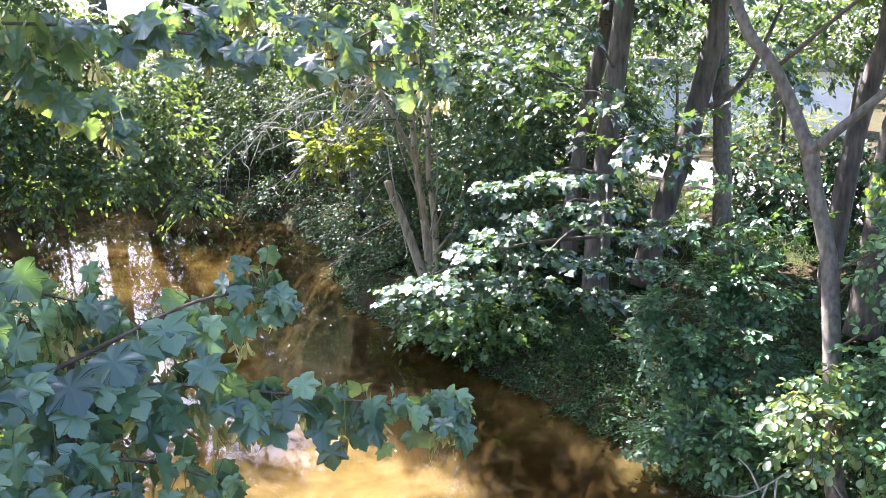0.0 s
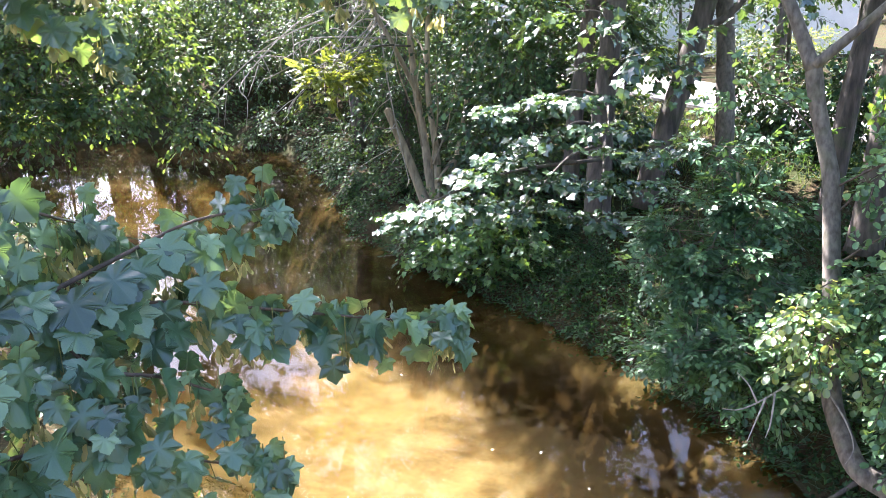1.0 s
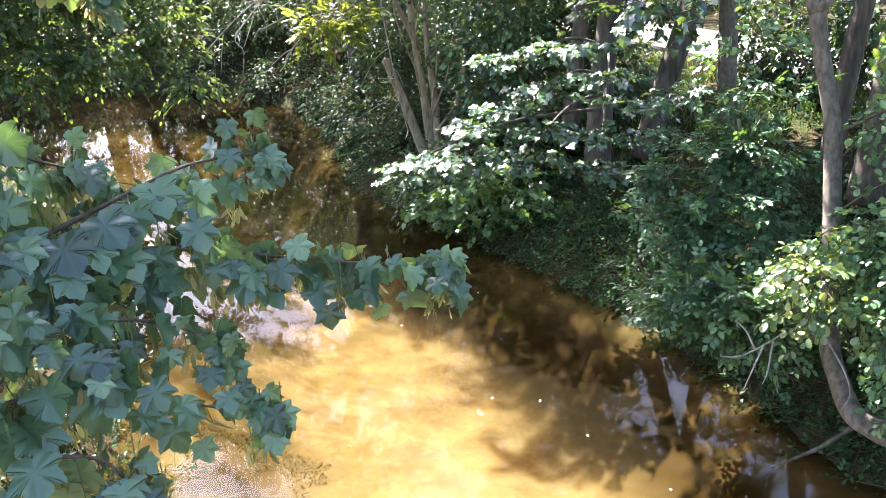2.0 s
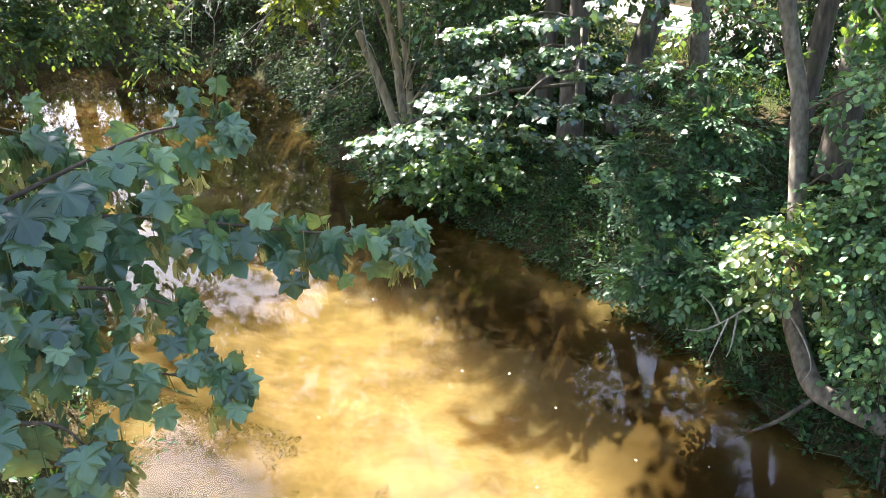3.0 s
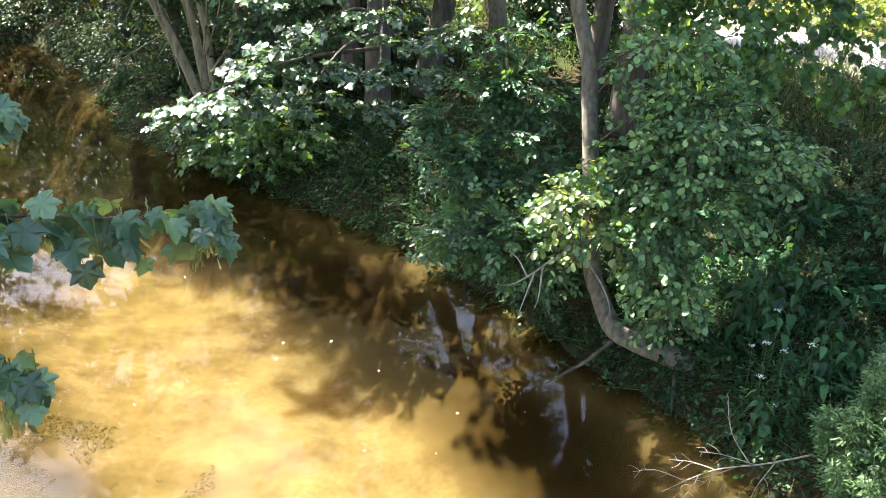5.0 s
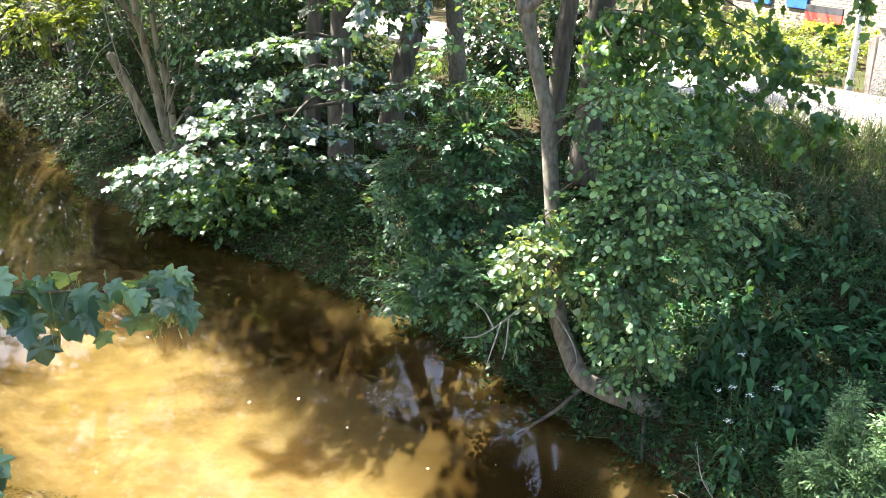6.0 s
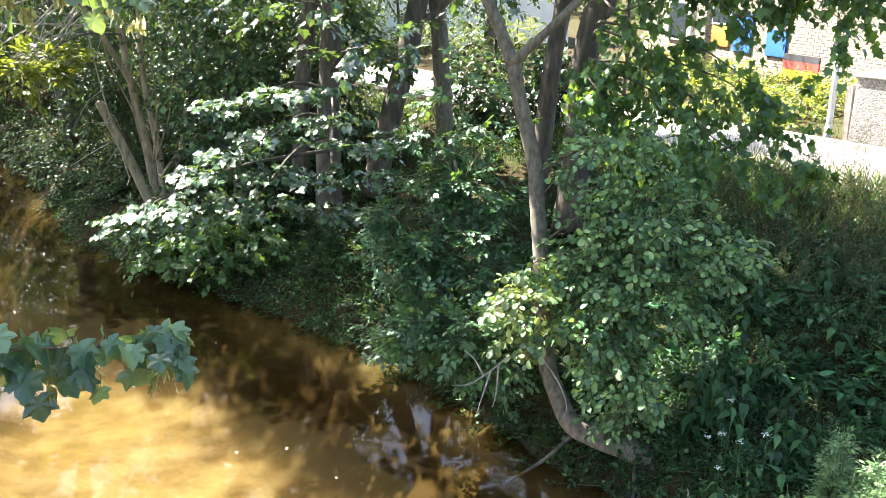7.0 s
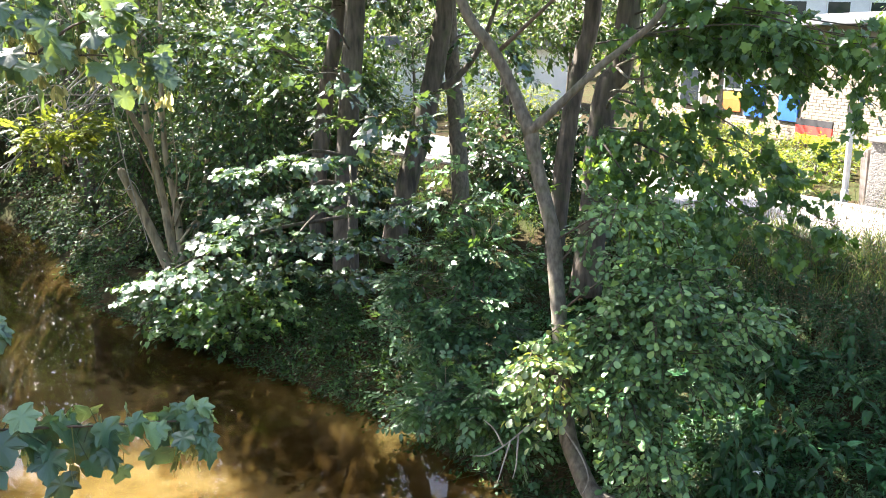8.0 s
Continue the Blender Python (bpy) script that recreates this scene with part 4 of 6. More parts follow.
BACK_BRANCHES = (
    ((4.95, 9.05, 3.5), (4.73, 8.24, 3.64), (5.13, 7.66, 3.50), (5.51, 7.05, 3.22), (5.74, 6.50, 2.90), (5.87, 5.99, 2.58)),
    ((4.92, 9.05, 3.2), (4.67, 8.27, 3.28), (5.04, 7.53, 3.00), (5.37, 6.74, 2.68), (5.55, 6.01, 2.49)),
    ((4.88, 9.05, 2.9), (4.59, 8.20, 2.92), (4.75, 7.43, 2.58), (4.93, 6.61, 2.39)),
    ((5.0, 9.05, 3.7), (4.70, 8.15, 3.83), (5.25, 7.47, 3.69), (5.61, 6.85, 3.35), (5.85, 6.27, 2.85)),
    ((4.9, 9.05, 3.05), (4.53, 8.12, 3.12), (4.64, 7.49, 2.72), (4.61, 6.93, 2.39)),
    ((5.08, 9.05, 4.15), (4.72, 7.90, 4.28), (5.23, 7.16, 4.34), (5.67, 6.38, 4.20), (5.92, 5.67, 3.98)),
    ((5.05, 9.05, 4.0), (4.74, 7.90, 4.12), (5.13, 7.27, 4.22), (5.39, 6.69, 4.12), (5.49, 6.19, 3.98)),
    ((5.12, 9.05, 4.3), (4.66, 7.94, 4.45), (5.26, 6.98, 4.59), (5.57, 6.12, 4.47), (5.72, 5.30, 4.29)),
    ((4.93, 9.05, 3.3), (4.71, 8.37, 3.39), (5.09, 7.89, 3.25), (5.39, 7.42, 2.94), (5.65, 6.95, 2.68)),
)
hung = []
for order, line in enumerate(BACK_BRANCHES):
    line = [np.array(p) + (RNG.normal(0, 0.07, 3) if 0 < i < len(line) - 1 else 0) for i, p in enumerate(line)]
    n = 34 if order in (5, 7) else 15 if order == 6 else 24
    c, _ = spline(line, 1.0, 9)
    part("branch", tri_mesh("branch", *tube(line, (0.02, 0.009, 0.003), 7, 6), M_BARK, True), path_maple)
    u = 0.2 + 0.8 * RNG.random(n) ** 0.8
    knot = np.column_stack([np.interp(u, np.linspace(0, 1, len(c)), c[:, i]) for i in range(3)]) + RNG.normal(0, 0.10, (n, 3)) - (0, 0, 0.06)
    at = np.repeat(knot, 3, 0) + RNG.normal(0, 0.03, (3 * n, 3))
    way = np.repeat(unit(c[-1] - c[1]) * 0.6 + RNG.normal(0, 0.6, (n, 3)), 3, 0) + RNG.normal(0, 0.45, (3 * n, 3)) - (0, 0, 0.25)
    pos, tip, nrm, a, b = sprays(at, way, 0.24, 5, droop=0.4, hang=0.9, flat=0.7)
    hung.append(scatter(T_MAPLE, pos, tip, nrm, 0.074 * (0.6 + 0.7 * RNG.random(len(pos)))))
    hung.append(thin(a, b, 0.005, 0.002))
part("hanging_foliage", tri_mesh("hanging_foliage", *joined(hung), M_MAPLE_BACK, True), path_maple, kind="stuff")

# ---- broken willow stems on the bank ----
# last two crown clumps are added, unseen, to shade the stream
tree("willow_tree", "several leaning willow stems from one stool, one broken off", "tree", [(((-0.42, 13.95, 0.4), (-0.82, 14.13, 1.48), (-1.13, 14.22, 2.25)), (0.10, 0.075, 0.068)), (((-0.34, 14.05, 0.4), (-0.50, 14.35, 1.62), (-0.66, 14.52, 2.78), (-0.8, 14.7, 4.6), (-1.0, 14.9, 6.5)), (0.10, 0.072, 0.06, 0.045, 0.02)),
     (((-0.26, 13.95, 0.4), (-0.30, 14.2, 1.5), (-0.42, 14.4, 2.6), (-0.35, 14.6, 4.5), (-0.1, 14.8, 7.5)), (0.08, 0.06, 0.048, 0.036, 0.015)), (((-0.2, 14.1, 0.5), (0.15, 14.4, 1.8), (0.4, 14.6, 3.4)), (0.05, 0.04, 0.02)), (((-0.3, 14.0, 1.0), (0.1, 14.0, 1.5), (0.5, 13.9, 1.7)), (0.03, 0.022, 0.012)),
     (((-0.4, 14.2, 1.2), (-0.25, 14.1, 2.2), (-0.28, 14.1, 3.1)), (0.02, 0.014, 0.006)), (((-0.55, 14.2, 1.6), (-0.62, 14.0, 2.4), (-0.5, 14.0, 3.2)), (0.018, 0.013, 0.006)), (((-0.35, 14.1, 1.3), (-0.08, 14.0, 2.0), (0.05, 14.0, 2.7)), (0.018, 0.012, 0.006)), (((-0.6, 14.3, 2.0), (-0.9, 14.1, 2.9), (-0.95, 14.0, 3.5)), (0.016, 0.011, 0.005))], M_BARK_WILLOW,
     [(-1.4, 15.1, 4.7, 0.9, 0.8, 0.5, 70), (0.1, 15.2, 4.4, 1.2, 1.0, 0.8, 110), (-0.5, 15.4, 6.2, 1.4, 1.2, 0.8, 80), (0.4, 15.2, 8.0, 1.4, 1.2, 0.8, 60), (-1.2, 15.6, 3.4, 0.7, 0.6, 0.5, 80), (0.9, 15.0, 3.0, 0.8, 0.6, 0.5, 90),
      (-1.0, 15.4, 9.6, 1.5, 1.3, 0.8, 60), (-2.4, 14.4, 6.6, 1.2, 1.1, 0.6, 130), (-2.3, 15.8, 6.8, 0.8, 1.0, 0.7, 80)], T_LANCE, 0.15, M_BANK, 0.6, 9, 0.03, hang=0.6)

# tree added to shade the stream; its crown stays out of view
tree("bank_tree", "tall leafy tree added with an unseen crown shading the stream", "tree", [(((-2.2, 19.4, 0.7), (-2.4, 19.2, 3.5), (-2.8, 18.6, 6.5), (-3.2, 18.0, 9.5)), (0.22, 0.18, 0.13, 0.05))], M_BARK,
     [(-2.7, 15.0, 8.0, 0.8, 1.0, 0.5, 78), (-2.9, 16.0, 9.6, 1.2, 1.1, 0.5, 105), (-4.6, 20.2, 9.0, 1.2, 1.2, 0.6, 99), (-2.2, 14.0, 7.2, 0.8, 0.8, 0.4, 36), (-2.9, 14.4, 6.2, 0.6, 0.6, 0.3, 22), (-2.2, 18.4, 9.5, 1.4, 1.3, 0.8, 99), (-5.9, 19.8, 8.2, 1.0, 1.0, 0.5, 72), (-6.4, 17.9, 7.2, 0.9, 0.8, 0.4, 63), (-4.4, 20.0, 7.2, 0.8, 0.8, 0.4, 72), (-5.2, 20.6, 7.4, 0.7, 0.7, 0.4, 54), (-5.6, 17.7, 7.2, 0.5, 0.6, 0.35, 45), (-6.4, 21.4, 8.4, 1.0, 1.0, 0.5, 72), (-4.7, 18.1, 8.8, 0.6, 0.6, 0.35, 60), (-5.7, 18.6, 8.9, 0.7, 0.7, 0.35, 75), (-6.3, 20.5, 8.8, 0.9, 0.8, 0.4, 110), (-7.7, 20.9, 9.0, 0.9, 0.8, 0.4, 110), (-8.9, 21.3, 9.0, 0.9, 0.8, 0.4, 100),
      (-5.6, 23.1, 9.2, 0.9, 0.9, 0.4, 110), (-6.7, 25.1, 9.2, 1.0, 0.9, 0.4, 120), (-5.3, 19.7, 8.8, 0.7, 0.7, 0.35, 80), (-6.7, 22.7, 9.4, 0.9, 0.8, 0.4, 90)],
     T_OVATE, 0.13, M_BANK, 0.55, 8, 0.05, 12, "trees on the far bank", hang=0.4)

# grid of clumps added above the view to shade the far stream bed
tree("bank_tree", "very tall tree added behind the far bank, its unseen crown shading the water", "tree", [(((-12.4, 29.2, 0.9), (-12.3, 29.2, 5.0), (-12.2, 29.0, 9.5), (-12.2, 28.6, 14.5)), (0.4, 0.32, 0.24, 0.06))], M_BARK,
     [(-10.4, 26.3, 12.8, 0.95, 0.95, 0.4, 105), (-11.5, 26.7, 13.1, 0.95, 0.95, 0.4, 105), (-12.6, 26.5, 13.4, 0.95, 0.95, 0.4, 105), (-14.3, 26.3, 13.7, 0.95, 0.95, 0.4, 105), (-10.2, 28.0, 12.8, 0.95, 0.95, 0.4, 105), (-11.3, 27.8, 13.1, 0.95, 0.95, 0.4, 105), (-13.0, 27.6, 13.4, 0.95, 0.95, 0.4, 105), (-14.1, 28.0, 13.7, 0.95, 0.95, 0.4, 105), (-10.0, 29.1, 12.8, 0.95, 0.95, 0.4, 105), (-11.7, 28.9, 13.1, 0.95, 0.95, 0.4, 105), (-12.8, 29.3, 13.4, 0.95, 0.95, 0.4, 105), (-13.9, 29.1, 13.7, 0.95, 0.95, 0.4, 105), (-10.4, 30.2, 12.8, 0.95, 0.95, 0.4, 105), (-11.5, 30.6, 13.1, 0.95, 0.95, 0.4, 105), (-12.6, 30.4, 13.4, 0.95, 0.95, 0.4, 105), (-14.3, 30.2, 13.7, 0.95, 0.95, 0.4, 105)],
     T_OVATE, 0.16, M_BANK, 0.6, 8, 0.06, 12, "trees on the far bank", hang=0.4)

# ---- elder bush hanging over the water ----
ELDER = [(1.92, 6.46, 1.10, 0.13, 0.12, 0.08, 14), (2.14, 6.40, 1.22, 0.18, 0.16, 0.10, 22), (2.40, 6.30, 1.20, 0.17, 0.15, 0.10, 18), (2.56, 6.20, 1.14, 0.22, 0.17, 0.14, 22), (2.62, 6.08, 0.92, 0.16, 0.12, 0.10, 12), (2.34, 6.22, 1.02, 0.12, 0.10, 0.08, 8),
         (2.31, 6.68, 1.17, 0.18, 0.14, 0.14, 20), (2.59, 6.69, 1.21, 0.27, 0.21, 0.20, 26), (2.00, 7.28, 1.64, 0.19, 0.15, 0.14, 18), (2.30, 7.10, 1.52, 0.25, 0.20, 0.19, 26), (2.56, 7.13, 1.79, 0.30, 0.24, 0.23, 32), (2.83, 7.03, 1.53, 0.28, 0.22, 0.21, 28),
         (2.13, 7.45, 1.95, 0.22, 0.18, 0.17, 20), (2.45, 7.37, 2.22, 0.29, 0.23, 0.22, 28), (2.93, 7.31, 2.17, 0.29, 0.23, 0.22, 26), (2.47, 7.68, 2.64, 0.26, 0.20, 0.19, 16), (3.12, 7.46, 2.65, 0.23, 0.18, 0.17, 8)]
elder = tree("elder_bush", "elder bush with feathered leaves and pale seed heads over water", "bush", [(((3.2, 7.5, 0.6), (3.05, 7.45, 1.2), (2.85, 7.4, 1.9), (2.7, 7.4, 2.5)), (0.05, 0.04, 0.03, 0.015)), (((3.15, 7.4, 0.55), (2.85, 7.0, 0.95), (2.45, 6.55, 1.1), (2.0, 6.3, 0.98)), (0.04, 0.03, 0.02, 0.01))], M_BARK_WILLOW,
             ELDER, T_ELDER, 0.155, M_ELDER, 0.24, 6, 0.014, flat=0.4, hang=0.3)
singles(elder, T_ELDER, M_ELDER_ONE, [c[:6] + (c[6] * 0.6,) for c in ELDER[:14]], 0.175, 0.26, 4, 290, "feathered_leaf", flat=0.35, hang=0.35)
for x, y, z in ((1.86, 7.15, 1.78), (1.98, 6.95, 1.52), (2.24, 6.72, 1.42), (2.3, 6.6, 1.33), (1.97, 7.3, 2.02), (2.66, 6.8, 1.75)):
    n = 40
    top = np.array((x, y, z)) + np.column_stack([RNG.normal(0, 0.05, (n, 2)), RNG.normal(0, 0.012, n)])
    st = thin(np.repeat([[x, y, z - 0.09]], n, 0), top, 0.0016, 0.001)
    dots = scatter(T_SMALL, top, RNG.normal(0, 1, (n, 3)), np.tile((0, 0, 1.0), (n, 1)) + RNG.normal(0, 0.3, (n, 3)), np.full(n, 0.02))
    part("seed_head", tri_mesh("seed_head", *joined([st, dots]), M_UMBEL), elder, "pale green flat seed head")

# ---- tree that hangs over the stream from the left bank ----
# last crown clump is added, unseen, to keep sky off the left water
tree("overhanging_tree", "leafy tree leaning over the stream with sunlit hanging twigs", "tree", [(((-8.3, 12.5, 1.0), (-8.0, 12.6, 2.6), (-7.4, 12.7, 4.2), (-6.9, 12.9, 6.2)), (0.22, 0.19, 0.14, 0.05)), (((-7.8, 12.6, 3.2), (-6.5, 12.7, 3.5), (-5.2, 12.9, 3.2), (-4.5, 13.0, 2.7)), (0.09, 0.06, 0.04, 0.02))], M_BARK,
     [(-6.2, 12.4, 4.7, 0.9, 0.8, 0.6, 255), (-5.2, 12.8, 4.0, 0.9, 0.8, 0.6, 240), (-4.45, 13.1, 3.2, 0.5, 0.5, 0.45, 110), (-4.15, 13.0, 2.3, 0.2, 0.2, 0.5, 56), (-5.3, 12.6, 2.7, 0.8, 0.7, 0.35, 170), (-6.3, 12.2, 2.6, 0.8, 0.7, 0.5, 238),
      (-6.1, 12.4, 3.6, 0.8, 0.7, 0.5, 221), (-7.4, 12.0, 3.4, 1.0, 0.9, 0.8, 272), (-7.2, 12.4, 5.6, 1.3, 1.1, 0.8, 289), (-8.2, 11.6, 2.2, 1.0, 0.9, 0.6, 204), (-6.3, 12.6, 6.9, 0.9, 0.8, 0.5, 90)], T_OVATE, 0.10, M_SMALL, 0.42, 9, 0.04, hang=0.45, flat=0.5)

# tree added outside the view to throw dappled shade on the bed
tree("bank_tree", "unseen leafy tree added on the near bank for shade", "tree", [(((-6.5, 9.2, 0.9), (-6.4, 9.3, 3.0), (-5.9, 9.5, 5.0), (-5.0, 9.7, 7.0), (-4.4, 9.8, 8.4)), (0.2, 0.17, 0.13, 0.08, 0.03))], M_BARK,
     [(-4.3, 9.7, 6.2, 0.5, 0.5, 0.25, 40), (-4.9, 8.9, 6.3, 0.6, 0.5, 0.3, 55), (-4.6, 10.8, 6.8, 0.5, 0.5, 0.3, 36), (-5.4, 9.9, 6.6, 0.7, 0.6, 0.3, 60), (-3.7, 9.0, 6.2, 0.35, 0.35, 0.2, 20), (-5.8, 8.4, 7.0, 0.8, 0.7, 0.4, 70), (-5.2, 10.6, 8.2, 0.8, 0.8, 0.4, 60)], T_OVATE, 0.11, M_SMALL, 0.45, 8, 0.03, hang=0.4)

# ---- leafy saplings between the trunks and the path ----
for x, y, clumps in ((2.6, 14.4, [(2.5, 14.5, 3.7, 0.9, 0.6, 0.6, 80), (3.3, 14.9, 4.9, 1.0, 0.7, 0.6, 80), (1.6, 14.6, 4.3, 0.9, 0.7, 0.7, 80)]), (5.4, 13.6, [(5.5, 13.6, 4.1, 0.8, 0.6, 0.6, 70), (6.3, 13.2, 4.9, 0.9, 0.7, 0.6, 80), (5.2, 13.9, 3.1, 0.6, 0.5, 0.4, 50)]),
                     (4.4, 16.5, [(4.2, 16.5, 3.9, 0.9, 0.7, 0.5, 80), (4.9, 16.8, 4.9, 1.0, 0.8, 0.6, 90), (3.6, 16.6, 5.6, 1.0, 0.8, 0.6, 80)]), (7.4, 12.6, [(7.4, 12.6, 3.9, 0.7, 0.6, 0.5, 60), (7.0, 12.8, 4.9, 0.8, 0.7, 0.5, 60)])):
    z = float(ground_z(x, y))
    tree("sapling", "slender leafy sapling between the trunks", "tree", [(((x, y, z - 0.05), (x + 0.05, y, z + 1.4), (x - 0.05, y, 4.8)), (0.05, 0.04, 0.012))], M_BARK, clumps, T_OVATE, 0.11, M_BANK, 0.45, 8, 0.02, 8, "saplings by the path", hang=0.4)

# ---- shrubs that fill the shade between the trunks ----
M_SHRUB = leaf_material("shrub_leaf", (0.022, 0.055, 0.030), (0.040, 0.090, 0.045), (0.085, 0.150, 0.060), (0.13, 0.22, 0.03), 0.22, 0.42, False, 0.9, tone=1.25)
for x, y, h, w in ((0.75, 13.1, 3.9, 0.6), (1.25, 13.4, 4.3, 0.6), (2.1, 13.2, 3.9, 0.55), (2.75, 13.6, 4.4, 0.55), (1.7, 14.6, 5.0, 0.7), (0.2, 14.9, 4.8, 0.7), (5.4, 12.6, 2.9, 0.45), (6.1, 12.0, 3.0, 0.4), (4.85, 13.1, 2.8, 0.32)):
    g = float(ground_z(x, y))
    lump = [(x + RNG.normal(0, 0.22 * w), y + RNG.normal(0, 0.2), g + (h - g) * u, w * (0.8 + 0.3 * RNG.random()), w * 0.8, 0.28, 34 + 22 * w) for u in (0.2, 0.38, 0.56, 0.74, 0.92)]
    tree("shade_shrub", "tall dark green shrub in the shade between trunks", "shrub", [(((x, y, g - 0.05), (x + 0.1, y, g + 0.5 * (h - g)), (x - 0.05, y + 0.1, h)), (0.03, 0.022, 0.008))], M_BARK, lump, (T_OVATE, T_ALDER)[int(x * 10) % 2], 0.095, M_SHRUB, 0.36, 8, 0.014, 8, "shrubs between the trunks", hang=0.45, flat=0.5)

# ---- dead tangle and far bank trees ----
far = (( -3.2, 24.8, 0.5, 9.5, 2.3), (-6.5, 27.0, 0.7, 4.8, 2.2), (-10.5, 27.8, 0.8, 4.4, 2.0), (-15.0, 27.0, 0.8, 11.0, 2.8), (-1.2, 19.5, 0.9, 6.4, 2.0), (1.6, 22.5, 1.4, 10.0, 2.3), (-12.0, 15.5, 0.9, 8.0, 2.0), (-16.5, 20.0, 1.0, 10.0, 2.6),
       (9.5, 25.0, 1.6, 9.0, 2.3), (4.5, 30.0, 1.6, 10.0, 2.6), (-4.6, 27.2, 0.9, 5.4, 2.2), (-1.6, 23.4, 1.0, 9.5, 2.2))
for i, (x, y, z, h, r) in enumerate(far):
    lump = [(x + RNG.normal(0, r * 0.45), y + RNG.normal(0, r * 0.45), z + h * u, r * 0.62, r * 0.62, h * 0.11, 95) for u in (0.22, 0.34, 0.42, 0.52, 0.62, 0.72, 0.82, 0.93)]
    tree("bank_tree", "tall leafy tree standing on the far bank", "tree", [(((x, y, z - 0.2), (x + 0.1, y, z + h * 0.3), (x + RNG.normal(0, 0.4), y, z + h * 0.65), (x, y, z + h)), (0.2, 0.16, 0.1, 0.03))], M_BARK, lump, (T_SMALL, T_OVATE)[i % 2], 0.12, M_BANK, 0.6, 8, 0.05, 10,
         "trees on the far bank", hang=0.4)
low = ((-1.75, 16.7, 0.3, 0.42), (-2.2, 18.3, 0.4, 0.5), (-2.85, 20.0, 0.45, 0.6), (-3.3, 21.9, 0.5, 0.65), (-5.0, 23.5, 0.6, 1.0), (-7.4, 25.1, 0.6, 1.1), (-1.15, 15.1, 0.3, 0.4), (-10.5, 25.6, 0.6, 1.1),
       (-1.2, 16.7, 0.6, 0.8), (-1.9, 19.0, 0.8, 1.0), (-3.6, 23.6, 0.8, 1.4), (-6.5, 26.3, 0.9, 1.7), (-9.5, 26.6, 0.9, 1.7), (-13, 26.4, 0.9, 1.8), (-0.5, 15.4, 0.9, 0.9), (0.4, 16.5, 1.5, 1.4), (-0.2, 17.6, 2.3, 1.2), (-1.2, 21.2, 2.0, 1.2), (1.2, 14.2, 1.6, 1.0),
       (-0.9, 15.9, 2.4, 0.8), (-9.9, 14.4, 0.9, 1.1), (-12.6, 17.4, 0.9, 1.3), (-17.0, 23.6, 1.0, 1.8), (-0.1, 12.4, 0.7, 0.7), (1.2, 12.6, 1.3, 0.9), (2.9, 14.4, 1.7, 1.1), (-3.6, 23.8, 3.2, 1.8), (-6.4, 27.4, 3.2, 2.0),
       (-9.8, 27.8, 3.2, 2.0), (-13.4, 27.6, 3.2, 2.2), (-17.2, 26.0, 3.2, 2.2), (-12.8, 15.4, 2.8, 1.6), (-11.2, 13.0, 2.0, 1.5), (-21.0, 24.5, 2.6, 2.4), (-1.0, 21.8, 2.6, 1.8), (1.8, 18.6, 2.2, 1.3), (-15.6, 18.8, 2.6, 1.9))
# two tall trees added out of view to block sun and low sky
for x, y, h in ((-19.5, 27.4, 19.0), (-16.6, 27.6, 17.0)):
    lump = [(x + RNG.normal(0, 1.2), y + RNG.normal(0, 1.0), 1.0 + h * u, 1.9, 1.9, 1.1, 100) for u in (0.35, 0.45, 0.53, 0.61, 0.69, 0.77, 0.85, 0.95)]
    tree("bank_tree", "unseen very tall tree added to block light behind the far bank", "tree", [(((x, y, 0.8), (x + 0.1, y, 1 + h * 0.3), (x + 0.3, y, 1 + h * 0.65), (x, y, 1 + h)), (0.34, 0.28, 0.17, 0.05))], M_BARK, lump, T_OVATE, 0.2, M_BANK, 0.8, 8, 0.07, 10, "trees on the far bank", hang=0.4)
for x, y, z, r in low:
    lump = [(x, y, z, r, r * 0.7, r * 0.55, 90 + 110 * r), (x - 0.3 * r, y - 0.2 * r, max(z - 0.5 * r, 0.25), r * 0.8, r * 0.6, 0.25 * r, 70)]
    tree("bank_bush", "dense dark green bush at the water's edge", "bush", [(((x, y, max(0.0, float(ground_z(x, y)) - 0.05)), (x, y + 0.1, z), (x + 0.2, y, z + r * 0.4)), (0.05, 0.035, 0.01))], M_BARK, lump, T_SMALL, 0.10, M_BANK, 0.45, 8, 0.02, 8, "bushes along the far bank", hang=0.45)

# a closed row of trees behind the far bank
# added so the water does not mirror open sky
for k in range(15):
    x, y, h = -23.0 + k * 1.9 + RNG.normal(0, 0.3), 34.0 + RNG.normal(0, 0.9), 9.0 + RNG.normal(0, 0.7)
    h *= 0.12 if k in (4, 5) else 1.0  # low ones leave a gap to the sky
    lump = [(x + RNG.normal(0, 0.4), y + RNG.normal(0, 0.4), 1.2 + h * u, 1.25, 1.0, 0.85, 120) for u in (0.1, 0.24, 0.38, 0.52, 0.66, 0.8, 0.93)]
    tree("bank_tree", "dense dark tree added in a row to block mirrored sky", "tree", [(((x, y, 1.0), (x + 0.1, y, 1 + h * 0.5), (x, y, 1 + h)), (0.16, 0.11, 0.03))], M_BARK, lump, T_SMALL, 0.26, M_BANK, 0.6, 7, 0, 8, "trees on the far bank", hang=0.4)

lit = thing("hanging_branch", Vector((-0.9, 13.6, 3.4)), "young leafy branch with bright yellow-green leaves hanging above water", "branch")
part("branch", tri_mesh("branch", *tube(((-0.7, 14.4, 3.3), (-1.2, 13.7, 3.35), (-1.7, 13.2, 3.1), (-2.05, 13.0, 2.85)), (0.02, 0.014, 0.009, 0.004), 7, 6), M_BARK, True), lit)
